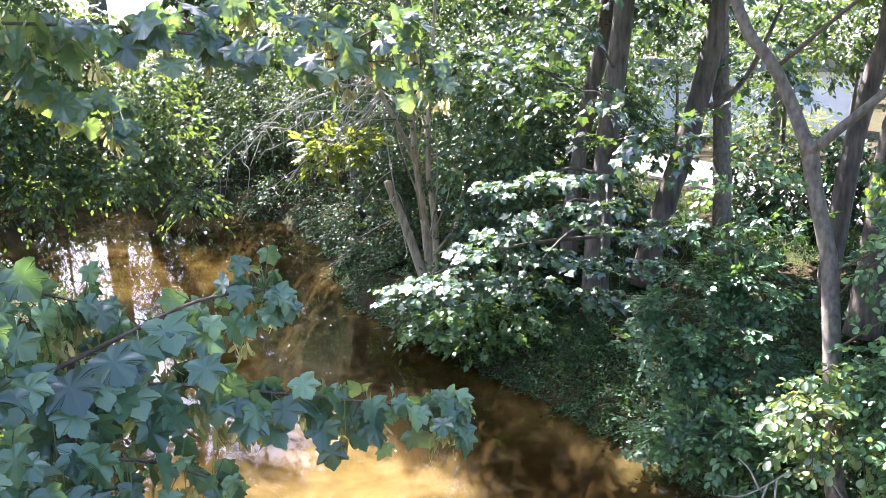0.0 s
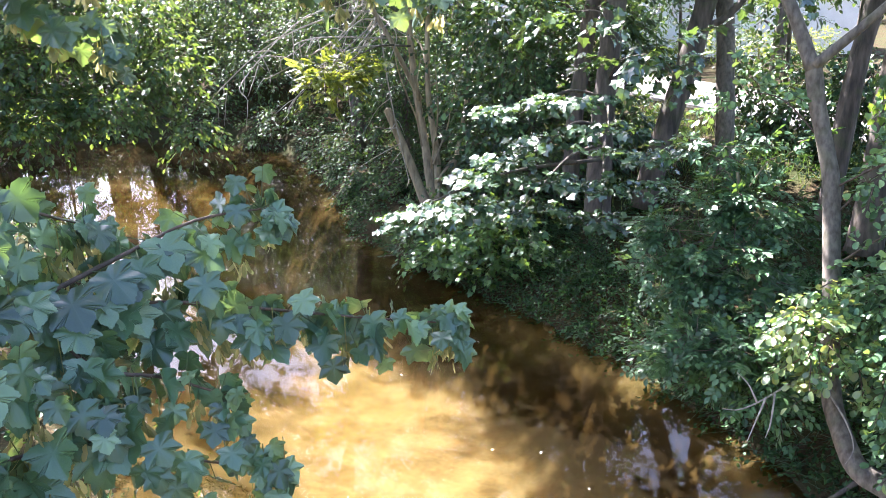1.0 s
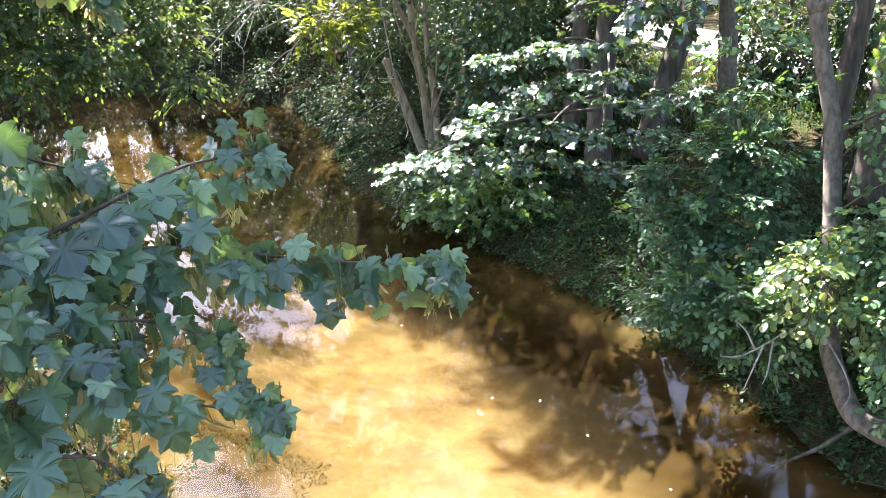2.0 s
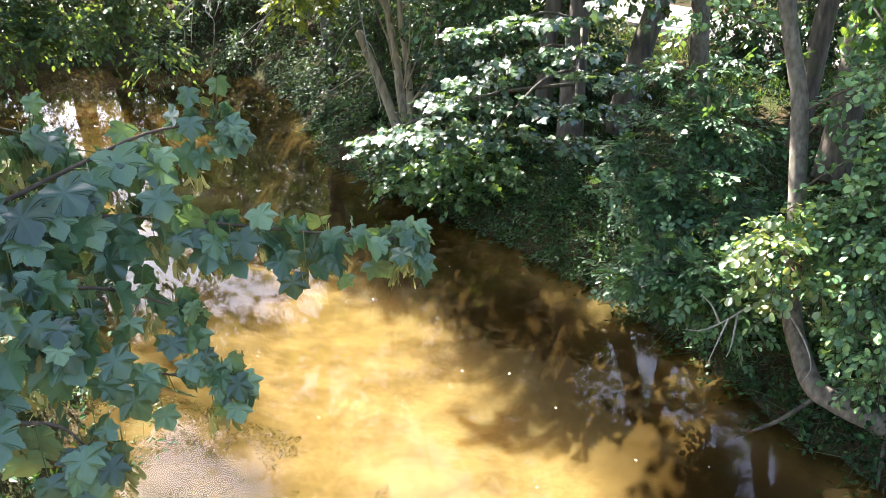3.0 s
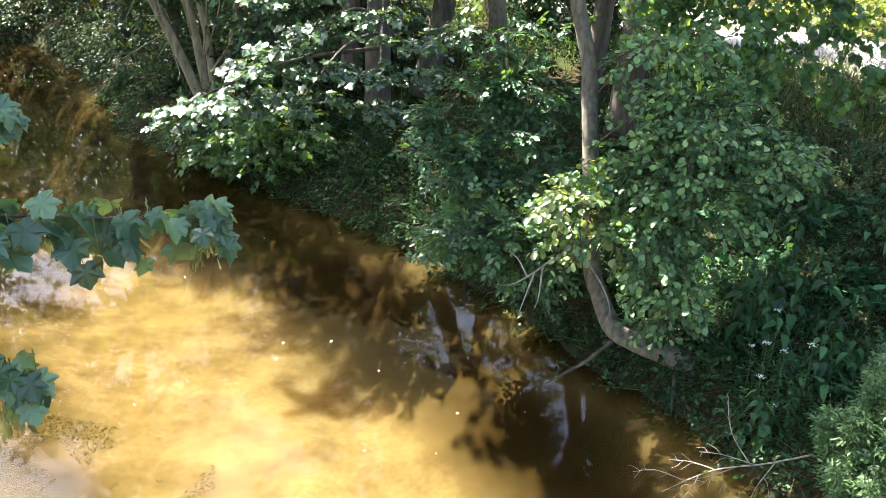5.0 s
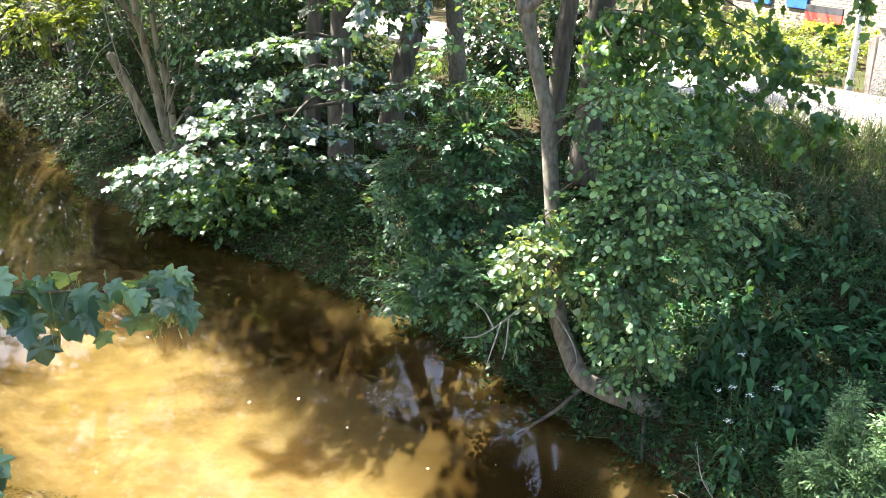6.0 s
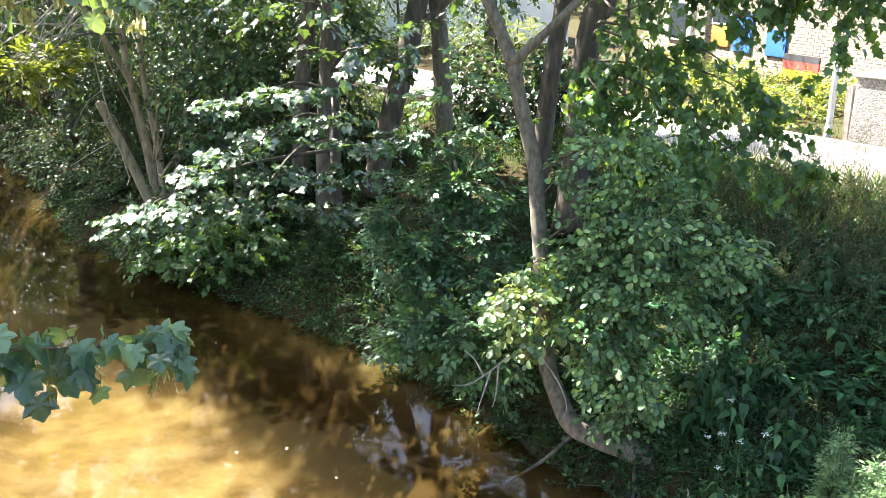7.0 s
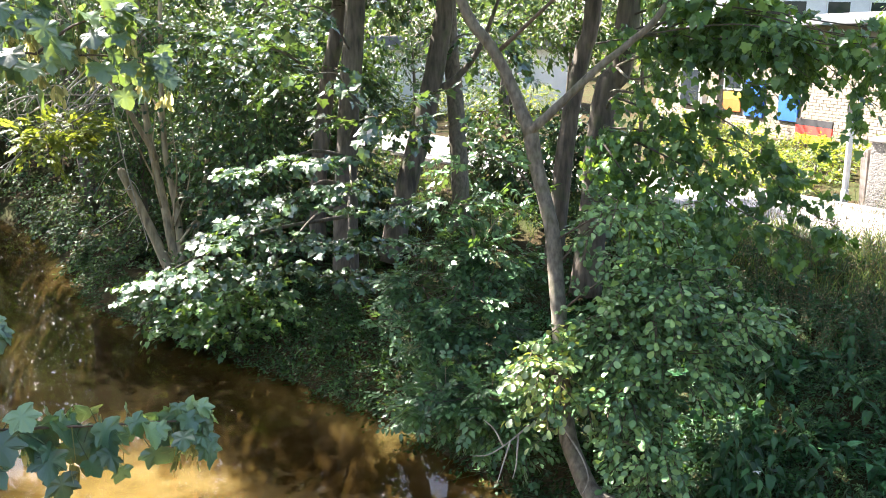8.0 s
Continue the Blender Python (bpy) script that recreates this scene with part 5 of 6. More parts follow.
(v, f), (tv, tf) = crown([(-1.95, 13.05, 2.9, 0.34, 0.25, 0.16, 30), (-1.6, 13.2, 3.1, 0.3, 0.25, 0.15, 18)], T_ASH, 0.24, 0.34, 5, flat=0.4)
part("leaf_mass", tri_mesh("leaf_mass", v, f, M_HEDGE), lit, kind="stuff")
part("twig_mass", tri_mesh("twig_mass", tv, tf, M_TWIG), lit, kind="stuff")

tree("bank_bush", "mid-green lobed-leaf bush drooping into the water", "bush", [(((0.75, 11.7, 0.3), (0.5, 11.6, 0.7), (0.3, 11.4, 0.9)), (0.04, 0.03, 0.01))], M_BARK,
     [(0.15, 11.25, 0.75, 0.5, 0.4, 0.3, 50), (-0.15, 11.3, 0.45, 0.4, 0.35, 0.2, 34), (0.45, 11.0, 0.45, 0.45, 0.35, 0.25, 44), (0.5, 11.3, 1.0, 0.45, 0.4, 0.3, 40), (0.8, 10.9, 0.8, 0.4, 0.35, 0.3, 34)], T_MAPLE, 0.08, M_MAPLE_BACK, 0.3, 8, 0.015, 8, hang=0.4)

tangle = thing("dead_branches", Vector((-1.05, 14.0, 2.4)), "tangle of bare pale grey dead twigs above the water", "branches")
M_PALE_TWIG = bark_material("bleached_twig", (0.24, 0.21, 0.17), (0.46, 0.42, 0.35), 16, (1, 1, 0.5), 0.4)
part("limb", tri_mesh("limb", *tube(((-0.55, 14.3, 2.4), (-0.95, 14.1, 3.3), (-1.35, 13.95, 4.1), (-1.75, 13.9, 5.0)), (0.05, 0.042, 0.034, 0.02), 8, 6, 0.08), M_BARK_WILLOW, True), tangle)
for k in range(14):
    u = RNG.random()
    a = np.array((-0.95, 14.1, 3.3)) * (1 - u) + np.array((-1.45, 13.95, 4.2)) * u
    e = np.array((-2.15 + RNG.normal(0, 0.65), 13.6 + RNG.normal(0, 0.3), 2.85 + RNG.normal(0, 0.6)))
    mid = (a + e) / 2 + (0.16 * RNG.normal(), 0.12 * RNG.normal(), 0.12 + 0.2 * RNG.normal())
    bend = e + (0.12 * RNG.normal() - 0.05, 0.1 * RNG.normal(), -0.2 - 0.6 * RNG.random())
    part("bare_branch", tri_mesh("bare_branch", *tube((a, mid, e, (e + bend) / 2 + RNG.normal(0, 0.05, 3), bend), (0.018, 0.012, 0.009, 0.006, 0.003), 6, 5, 0.1), M_PALE_TWIG, True), tangle)
    for _ in range(6):
        u = RNG.random()
        s0 = mid * (1 - u) + e * u
        way = RNG.normal(0, 0.22, 3) - (0.12, 0, 0.22)
        part("bare_twig", tri_mesh("bare_twig", *tube((s0, s0 + way * 0.5 + RNG.normal(0, 0.04, 3), s0 + way + RNG.normal(0, 0.04, 3)), (0.009, 0.007, 0.003), 5, 4), M_PALE_TWIG, True), tangle)


# ---- undergrowth on the banks ----
def bank_points(n, x0, x1, y0, y1, near, away, which=0):
    """Random places on a bank, between two distances from the water's edge."""
    got = []
    while sum(map(len, got)) < n:
        p = RNG.uniform((x0, y0), (x1, y1), (n * 2, 2))
        d = bank_gap(p[:, 0], p[:, 1])[which]
        got.append(p[(d > near) & (d < away)])
    p = np.concatenate(got)[:n]
    return np.column_stack([p, ground_z(p[:, 0], p[:, 1])])


def mound(name, label, category, roots, template, leaf, mat, length, k, rise=0.9, lean=(-0.35, -0.1), **how):
    """Arching leafy shoots over the ground, too many to count."""
    D = np.column_stack([RNG.normal(lean[0], 0.5, len(roots)), RNG.normal(lean[1], 0.5, len(roots)), np.abs(RNG.normal(rise, 0.3, len(roots)))])
    pos, tip, nrm, a, b = sprays(roots - (0, 0, 0.03), D, length, k, **how)
    leaves = scatter(template, pos, tip, nrm, leaf * (0.6 + 0.7 * RNG.random(len(pos))))
    ob = thing(name, Vector(roots.mean(0)), label, category, kind="stuff")
    part("leaf_mass", tri_mesh("leaf_mass", *leaves, mat), ob, kind="stuff")
    part("stem_mass", tri_mesh("stem_mass", *thin(a, b, 0.004, 0.0015), M_STEM), ob, kind="stuff")
    return ob


mound("bramble_thicket", "dark green bramble shoots covering the shaded bank", "brambles", bank_points(2500, 1.0, 9.5, 1.5, 13.0, 0.05, 5.2), T_BRAMBLE, 0.085, M_BRAMBLE, 0.5, 8, 0.8, droop=0.6, flat=0.5)
mound("bank_herbs", "low leafy herbs overhanging the water's edge", "herbs", bank_points(1000, -2.6, 5.5, 1.5, 17.0, 0.0, 0.6), T_SMALL, 0.06, M_BRAMBLE, 0.34, 8, 0.45, (-0.5, -0.3), droop=0.7, flat=0.6)
mound("ivy_cover", "small pale-edged leaves on the lower bank", "ivy", bank_points(1500, -0.6, 4.6, 4.0, 13.5, 0.02, 1.6), T_OVATE, 0.055, M_BRAMBLE, 0.4, 9, 0.6, droop=0.6, flat=0.5)
mound("nettle_patch", "dense stinging nettles on the slope", "nettles", bank_points(240, 3.8, 8.2, 2.6, 9.0, 0.6, 4.2), T_NETTLE, 0.12, M_NETTLE, 0.42, 12, 1.0, (-0.2, -0.2), droop=0.3, hang=0.1, spread=1.3, flat=0.4)
mound("cleavers_mat", "mat of fine feathery green weeds", "weeds", bank_points(4200, 3.8, 8.5, 2.0, 9.0, 0.2, 4.4), T_LANCE, 0.046, M_NETTLE, 0.45, 11, 0.8, droop=0.5, flat=0.8)
mound("feathery_weeds", "finely cut pale green weeds among the nettles", "weeds", bank_points(420, 4.4, 8.6, 3.2, 8.8, 1.0, 4.4), compound(T_LANCE, 3, 0.5), 0.075, M_MUGWORT, 0.34, 9, 0.9, (-0.1, -0.1), droop=0.3, flat=0.5)
mound("dry_stalks", "dry grey-brown flower stalks at the top of the bank", "weeds", bank_points(1000, 6.0, 9.4, 5.0, 9.4, 2.3, 5.2), T_LANCE, 0.04, M_DRY, 0.8, 14, 1.6, (0, 0), droop=0.1, flat=0.9)
mound("left_bank_weeds", "leafy weeds along the nearer sandy bank", "weeds", bank_points(1300, -9.0, -2.2, 2.0, 15.0, -0.1, 3.0, 1), T_SMALL, 0.07, M_BRAMBLE, 0.5, 8, 0.9, (0.3, -0.1), droop=0.5, flat=0.5)

grass_roots = np.vstack([bank_points(4200, 5.6, 9.4, 6.0, 14.0, 3.6, 5.6), bank_points(2200, 2.0, 6.5, 11.0, 21.0, 1.5, 6.0)])
gd = np.column_stack([RNG.normal(0, 0.3, (len(grass_roots), 2)), np.ones(len(grass_roots))])
grass = tagged(new("grass", tri_mesh("grass", *scatter(blade(((0, 0), (0.02, 0.3), (0.015, 0.7), (0, 1)), 0.4, 0.1, 0.3), grass_roots, gd, RNG.normal(0, 1, (len(grass_roots), 3)), 0.14 + 0.2 * RNG.random(len(grass_roots))), M_GRASS)),
               "long half-dry grass at the edge of the path", "grass", kind="stuff")


def nettle(base, height):
    ob = thing("nettle", Vector(base), "tall stinging nettle with drooping toothed leaves", "nettle", "nettles on the bank")
    b = np.array(base)
    lean, spin = RNG.normal(0, 0.09, 2), RNG.random() * 3
    part("stem", tri_mesh("stem", *tube((b, b + (lean[0], lean[1], height * 0.5), b + (lean[0] * 2.5, lean[1] * 2.5, height)), (0.006, 0.004, 0.002), 5, 4), M_STEM, True), ob)
    for k in range(7):
        u = (k + 2.4) / 9
        p = b + (lean[0] * 2.2 * u, lean[1] * 2.2 * u, height * u)
        for s in (0, math.pi):
            g = k * math.pi / 2 + s + spin
            out = np.array((math.cos(g), math.sin(g), -0.25 - 0.75 * RNG.random()))
            part("leaf", NETTLE_LEAF, ob, at=leaf_pose(p + out * 0.035, out + RNG.normal(0, 0.2, 3), (0.4 * math.cos(g) + RNG.normal(0, 0.25), 0.4 * math.sin(g) + RNG.normal(0, 0.25), 1.0), (0.20 - 0.13 * u) * (0.9 + 0.2 * RNG.random())))
    return ob


NETTLE_LEAF = tri_mesh("leaf", *T_NETTLE, M_NETTLE_ONE, True)
for x, y, h in ((4.02, 5.05, 0.78), (4.10, 5.22, 0.82), (3.94, 5.2, 0.7), (4.22, 4.95, 0.85), (4.34, 4.88, 0.8), (4.28, 5.12, 0.86), (4.42, 4.72, 0.66), (4.5, 4.95, 0.7), (3.85, 4.32, 0.5), (3.95, 4.22, 0.52), (3.78, 4.45, 0.42), (4.02, 4.42, 0.5), (4.38, 4.32, 0.52),
                 (4.5, 4.38, 0.55), (4.62, 4.6, 0.55), (4.8, 5.0, 0.6), (5.2, 5.3, 0.65), (4.66, 5.35, 0.66), (5.0, 5.7, 0.6), (5.5, 5.6, 0.6), (5.9, 5.2, 0.6), (6.2, 6.0, 0.6), (6.6, 6.4, 0.55), (5.3, 6.2, 0.6), (5.75, 6.4, 0.62)):
    nettle((x, y, float(ground_z(x, y)) - 0.02), h)

for x, y, h in ((3.92, 4.62, 0.55), (4.0, 4.35, 0.6), (3.88, 4.4, 0.5), (3.95, 4.5, 0.62), (4.1, 4.62, 0.6), (4.15, 4.25, 0.55), (3.86, 4.2, 0.42)):
    z = float(ground_z(x, y))
    fl = thing("white_flower", Vector((x, y, z)), "small white umbel flower among the nettles", "flower", "white flowers on the bank")
    part("stem", tri_mesh("stem", *tube(((x, y, z - 0.02), (x + 0.02, y, z + h * 0.5), (x - 0.01, y - 0.02, z + h)), (0.004, 0.003, 0.002), 5, 4), M_STEM, True), fl)
    n = 22
    tops = np.array((x - 0.01, y - 0.02, z + h)) + np.column_stack([RNG.normal(0, 0.018, (n, 2)), RNG.random(n) * 0.012])
    part("flower_head", tri_mesh("flower_head", *scatter(T_SMALL, tops, RNG.normal(0, 1, (n, 3)) * (1, 1, 0.2), np.tile((0, 0, 1.0), (n, 1)), np.full(n, 0.014)), M_FLOWER), fl, kind="stuff")

# feathery mugwort at the near end of the bank
T_MUGWORT = compound(blade(((0, 0), (0.07, 0.3), (0.16, 0.42), (0.12, 0.56), (0.15, 0.7), (0.05, 0.82), (0, 1)), 0.5, 0.2, 0.25), 2, 0.5)
for x, y, h in ((3.88, 3.15, 0.85), (3.98, 3.55, 0.80), (4.12, 3.25, 0.92), (4.28, 3.65, 0.78), (4.36, 3.35, 0.88), (3.92, 3.38, 0.75), (4.12, 2.9, 0.92), (4.16, 3.5, 0.78), (3.92, 2.85, 0.9), (4.5, 3.75, 0.7), (4.05, 3.75, 0.6)):
    z = float(ground_z(x, y))
    mw = thing("mugwort", Vector((x, y, z)), "pale green mugwort plant with finely cut leaves", "plant", "mugwort on the bank")
    for j in range(5):
        e = np.array((x, y, z)) + (RNG.normal(0, 0.12), RNG.normal(0, 0.12), h * (0.8 + 0.25 * RNG.random()))
        s = np.array((x, y, z - 0.02)) + RNG.normal(0, 0.02, 3) * (1, 1, 0)
        part("stem", tri_mesh("stem", *tube((s, (s + e) / 2, e), (0.006, 0.004, 0.002), 5, 4), M_STEM, True), mw)
        n = 60
        u = 0.15 + 0.75 * RNG.random(n)
        pos = s + (e - s) * u[:, None]
        g = RNG.random(n) * 6.28
        tip = np.column_stack([np.cos(g), np.sin(g), RNG.normal(0.15, 0.35, n)])
        part("leaf_mass", tri_mesh("leaf_mass", *scatter(T_MUGWORT, pos, tip, np.tile((0, 0, 1.0), (n, 1)) + RNG.normal(0, 0.35, (n, 3)), 0.075 + 0.045 * RNG.random(n)), M_MUGWORT), mw, kind="stuff")

# trunk at the edge of the slope
tree("bank_tree", "brown-barked trunk rising from the weeds on the slope", "tree", [(((4.72, 3.0, 0.7), (4.76, 3.05, 1.5), (4.84, 3.12, 2.4), (4.95, 3.1, 4.2), (5.1, 3.0, 7.0)), (0.13, 0.115, 0.10, 0.08, 0.03))], M_BARK_WILLOW,
     [(5.6, 3.0, 5.6, 1.0, 0.9, 0.6, 60), (5.2, 2.4, 7.0, 1.2, 1.0, 0.8, 60)], T_SMALL, 0.10, M_SMALL, 0.5, 8, 0.03)

# fallen dead branch at the water
dead = thing("fallen_branch", Vector((3.9, 3.75, 0.4)), "bare pale fallen branch lying out over the water", "branch")
def twigs_off(ob, line, r, depth):
    part("twig", tri_mesh("twig", *tube(line, (r, r * 0.75, r * 0.4), 6, 5, 0.12), M_DEAD, True), ob)
    if depth == 0:
        return
    L = [np.array(p, float) for p in line]
    for k in range(2 + depth * 2):
        u = 0.25 + 0.7 * (k + RNG.random() * 0.6) / (2 + depth * 2)
        i = min(int(u * (len(L) - 1)), len(L) - 2)
        p = L[i] + (L[i + 1] - L[i]) * (u * (len(L) - 1) - i)
        d = unit(L[-1] - L[0])
        side = np.array((-d[1], d[0], 0.0)) * (-1) ** k
        way = unit(d * 0.9 + side * (0.5 + 0.4 * RNG.random()) + (0, 0, RNG.normal(0.1, 0.25)))
        n = np.linalg.norm(L[-1] - L[0]) * (0.28 + 0.2 * RNG.random()) * (1.15 - 0.5 * u)
        twigs_off(ob, (p, p + way * n * 0.5 + RNG.normal(0, 0.02, 3), p + way * n + (0, 0, -0.03)), r * 0.5, depth - 1)


twigs_off(dead, ((3.95, 3.72, 0.45), (3.6, 3.8, 0.36), (3.25, 3.9, 0.28), (2.85, 3.86, 0.2)), 0.007, 2)
twigs_off(dead, ((3.5, 3.82, 0.34), (3.42, 4.0, 0.52), (3.45, 4.15, 0.72)), 0.004, 1)

# specks that float on the water
for x, y, s in ((1.75, 5.3, 0.03), (0.85, 6.7, 0.03), (0.4, 6.75, 0.028), (1.45, 4.85, 0.02), (0.3, 9.3, 0.025), (1.2, 6.1, 0.02), (-0.6, 8.4, 0.03), (-0.9, 6.0, 0.02), (2.3, 5.2, 0.02), (0.9, 5.0, 0.016)):
    v, f = T_OVATE
    fl = new("floating_leaf", tri_mesh("floating_leaf", v * s + (0, 0, 0.35 * s), f, M_FLOWER))
    fl.matrix_basis = pose(x, y, 0.001, 0, 0, RNG.random() * 360)
    tagged(fl, "tiny pale leaf floating on the brown water", "leaf", "floating leaves")

# weeds under the water by the near bank
wp = np.column_stack([RNG.uniform(-3.4, -0.3, 60000), RNG.uniform(2.6, 6.7, 60000)])
tuft = np.array([noise.noise(Vector((x * 1.3, y * 1.3, 0.4))) + 0.6 * noise.noise(Vector((x * 4.0, y * 4.0, 2.0))) for x, y in wp])
wp = wp[tuft > -0.13 + 0.75 * np.clip((wp[:, 0] + 1.15 + 0.40 * (wp[:, 1] - 5.0)) / 1.6, -0.3, 1)]
wp = np.column_stack([wp, ground_z(wp[:, 0], wp[:, 1])])
wd = np.column_stack([RNG.normal(0.2, 0.6, len(wp)), RNG.normal(-0.4, 0.5, len(wp)), np.full(len(wp), 0.5)])
M_WEED = leaf_material("water_weed_leaf", (0.030, 0.032, 0.007), (0.070, 0.066, 0.014), (0.16, 0.13, 0.030), (0.10, 0.10, 0.02), 0.2, 0.6)
tagged(new("water_weed", tri_mesh("water_weed", *scatter(T_LANCE, wp, wd, RNG.normal(0, 1, (len(wp), 3)), 0.012 + 0.022 * RNG.random(len(wp))), M_WEED)), "olive water weed on the sandy bed", "water weed", kind="stuff")
mound("reed_edge", "olive green weeds standing in the shallow water", "weeds", bank_points(80, -3.6, -2.2, 3.6, 6.6, -0.6, 0.2, 1), T_LANCE, 0.07, M_BRAMBLE, 0.4, 9, 1.2, (0.2, -0.1), droop=0.4, flat=0.7)

# ---- path, post, container and houses beyond the bank ----
M_PAVING = plain_material("pale_concrete_paving", (0.25, 0.225, 0.205), (0.40, 0.365, 0.335), 2.0, 0.85, 0.3)
M_KERB = plain_material("kerb_stone", (0.30, 0.28, 0.26), (0.42, 0.40, 0.37), 5.0, 0.85, 0.3)
M_POLE = plain_material("grey_painted_steel", (0.42, 0.43, 0.45), (0.55, 0.56, 0.58), 9.0, 0.5, 0.1)
M_WOOD = plain_material("weathered_board", (0.20, 0.17, 0.15), (0.38, 0.34, 0.31), 9.0, 0.8, 0.4)
M_WHITE = plain_material("white_paint", (0.72, 0.72, 0.70), (0.82, 0.82, 0.80), 3.0, 0.55, 0.1)
M_BLUE = plain_material("blue_panel", (0.018, 0.085, 0.36), (0.03, 0.12, 0.45), 2.0, 0.45, 0.05)
M_RED = plain_material("red_cloth", (0.62, 0.03, 0.02), (0.75, 0.05, 0.03), 3.0, 0.7, 0.1)
M_BLACK = plain_material("black_cloth", (0.012, 0.012, 0.014), (0.03, 0.03, 0.034), 3.0, 0.7, 0.1)
M_GOLD = plain_material("yellow_cloth", (0.72, 0.40, 0.02), (0.82, 0.50, 0.03), 3.0, 0.7, 0.1)
M_ORANGE = plain_material("orange_panel", (0.42, 0.10, 0.02), (0.52, 0.15, 0.03), 3.0, 0.5, 0.1)
M_BRICK = plain_material("cream_brick", (0.185, 0.155, 0.115), (0.28, 0.24, 0.185), 5.0, 0.85, 0.4)
M_MORTAR = plain_material("mortar", (0.20, 0.18, 0.155), (0.26, 0.24, 0.21), 9.0, 0.9, 0.4)
M_ROOF = plain_material("grey_roof_sheet", (0.12, 0.125, 0.135), (0.19, 0.195, 0.205), 3.0, 0.6, 0.2)
M_DARK = plain_material("dark_window_frame", (0.02, 0.02, 0.022), (0.05, 0.05, 0.055), 5.0, 0.4, 0.1)


def glass_material():
    m, nodes, links, bsdf, out = material("window_glass")
    bsdf.inputs["Base Color"].default_value = (0.02, 0.025, 0.03, 1)
    bsdf.inputs["Roughness"].default_value = 0.05
    return m


def aggregate_material():
    """Washed concrete with pebbles."""
    m, nodes, links, bsdf, out = material("exposed_aggregate")
    tc, vo = nodes.new("ShaderNodeTexCoord"), nodes.new("ShaderNodeTexVoronoi")
    vo.inputs["Scale"].default_value = 42.0
    links.new(tc.outputs["Object"], vo.inputs["Vector"])
    sep = nodes.new("ShaderNodeSeparateColor")
    links.new(vo.outputs["Color"], sep.inputs[0])
    stone = ramp(nodes, links, sep.outputs[0], ((0.0, (0.05, 0.05, 0.05)), (0.5, (0.24, 0.22, 0.20)), (1.0, (0.48, 0.45, 0.40))))
    joint = ramp(nodes, links, vo.outputs["Distance"], ((0.35, (0, 0, 0)), (0.6, (1, 1, 1))))
    links.new(mixed(nodes, links, joint, stone, (0.22, 0.21, 0.20)), bsdf.inputs["Base Color"])
    bsdf.inputs["Roughness"].default_value = 0.8
    inv = nodes.new("ShaderNodeMath")
    inv.operation = "SUBTRACT"
    inv.inputs[0].default_value = 1.0
    links.new(vo.outputs["Distance"], inv.inputs[1])
    bump(nodes, links, inv.outputs[0], 0.8, 0.01, bsdf)
    return m


M_GLASS, M_AGG = glass_material(), aggregate_material()


def box_mesh(name, size, mat, bevel=0.0):
    """A box with its base at the origin and slightly rounded edges."""
    bm = bmesh.new()
    bmesh.ops.create_cube(bm, size=1.0)
    for v in bm.verts:
        v.co = (v.co.x * size[0], v.co.y * size[1], (v.co.z + 0.5) * size[2])
    if bevel:
        bmesh.ops.bevel(bm, geom=bm.edges[:], offset=bevel, segments=2, affect="EDGES", profile=0.6)
    me = bpy.data.meshes.new(name)
    bm.to_mesh(me)
    bm.free()
    me.materials.append(mat)
    return me


def box_part(name, centre, size, mat, parent, label="", bevel=0.0, turn=0.0):
    return part(name, box_mesh(name, size, mat, bevel), parent, label, at=pose(*centre, 0, 0, turn))


def strip(name, line, half, z0, z1, mat):
    """A slab along a line on the ground."""
    c, _ = spline([(*p, 0) for p in line], 1.0, 8)
    tang = unit(np.gradient(c, axis=0))
    side = np.column_stack([tang[:, 1], -tang[:, 0], np.zeros(len(c))])
    a, b = c - side * half, c + side * half
    rows = [a + (0, 0, z0), a + (0, 0, z1), b + (0, 0, z1), b + (0, 0, z0)]
    V = np.stack(rows, 1).reshape(-1, 3)
    F = []
    for k in range(len(c) - 1):
        for j in range(3):
            p, q = k * 4 + j, k * 4 + j + 1
            F += [(p, q, q + 4), (p, q + 4, p + 4)]
    return tri_mesh(name, V, np.array(F)[:, ::-1], mat)


ROAD = ((13.0, -12.0), (11.6, 0.0), (8.85, 9.9), (6.1, 18.5), (2.8, 27.5), (-3.0, 38.0))
tagged(new("pavement", strip("pavement", ROAD, 1.15, 1.40, 1.72, M_PAVING)), "sunlit pale concrete path along the top of the bank", "path", kind="structure")
KERB_LINE = tuple((x + 1.22 * 0.95, y + 1.22 * 0.31) for x, y in ROAD)
tagged(new("kerb", strip("kerb", KERB_LINE, 0.07, 1.40, 1.80, M_KERB)), "low concrete edging beside the path", "kerb", kind="structure")

lamp_post = thing("street_post", Vector((10.24, 10.8, 1.6)), "slim pale grey steel post beside the path", "post")
part("pole", tri_mesh("pole", *tube(((10.24, 10.8, 1.55), (10.22, 10.8, 2.6), (10.19, 10.8, 3.32)), (0.050, 0.048, 0.046), 14, 3), M_POLE, True), lamp_post)
part("collar", tri_mesh("collar", *tube(((10.24, 10.8, 1.58), (10.235, 10.8, 1.95)), (0.062, 0.060), 14, 2), M_POLE, True), lamp_post)
box_part("bracket", (10.19, 10.77, 3.2), (0.16, 0.12, 0.14), M_DARK, lamp_post, "small dark bracket", bevel=0.015)

# the enclosure lies along the path: e runs along its front, g back from it
e, g = np.array((0.31, -0.95, 0)), np.array((0.95, 0.31, 0))
corner = np.array((10.56, 10.70, 1.60))
along = math.degrees(math.atan2(e[1], e[0]))
bin_box = thing("concrete_container", Vector(corner + e * 0.65 + g * 0.6), "washed pebble concrete bin enclosure beside the path", "bin enclosure")
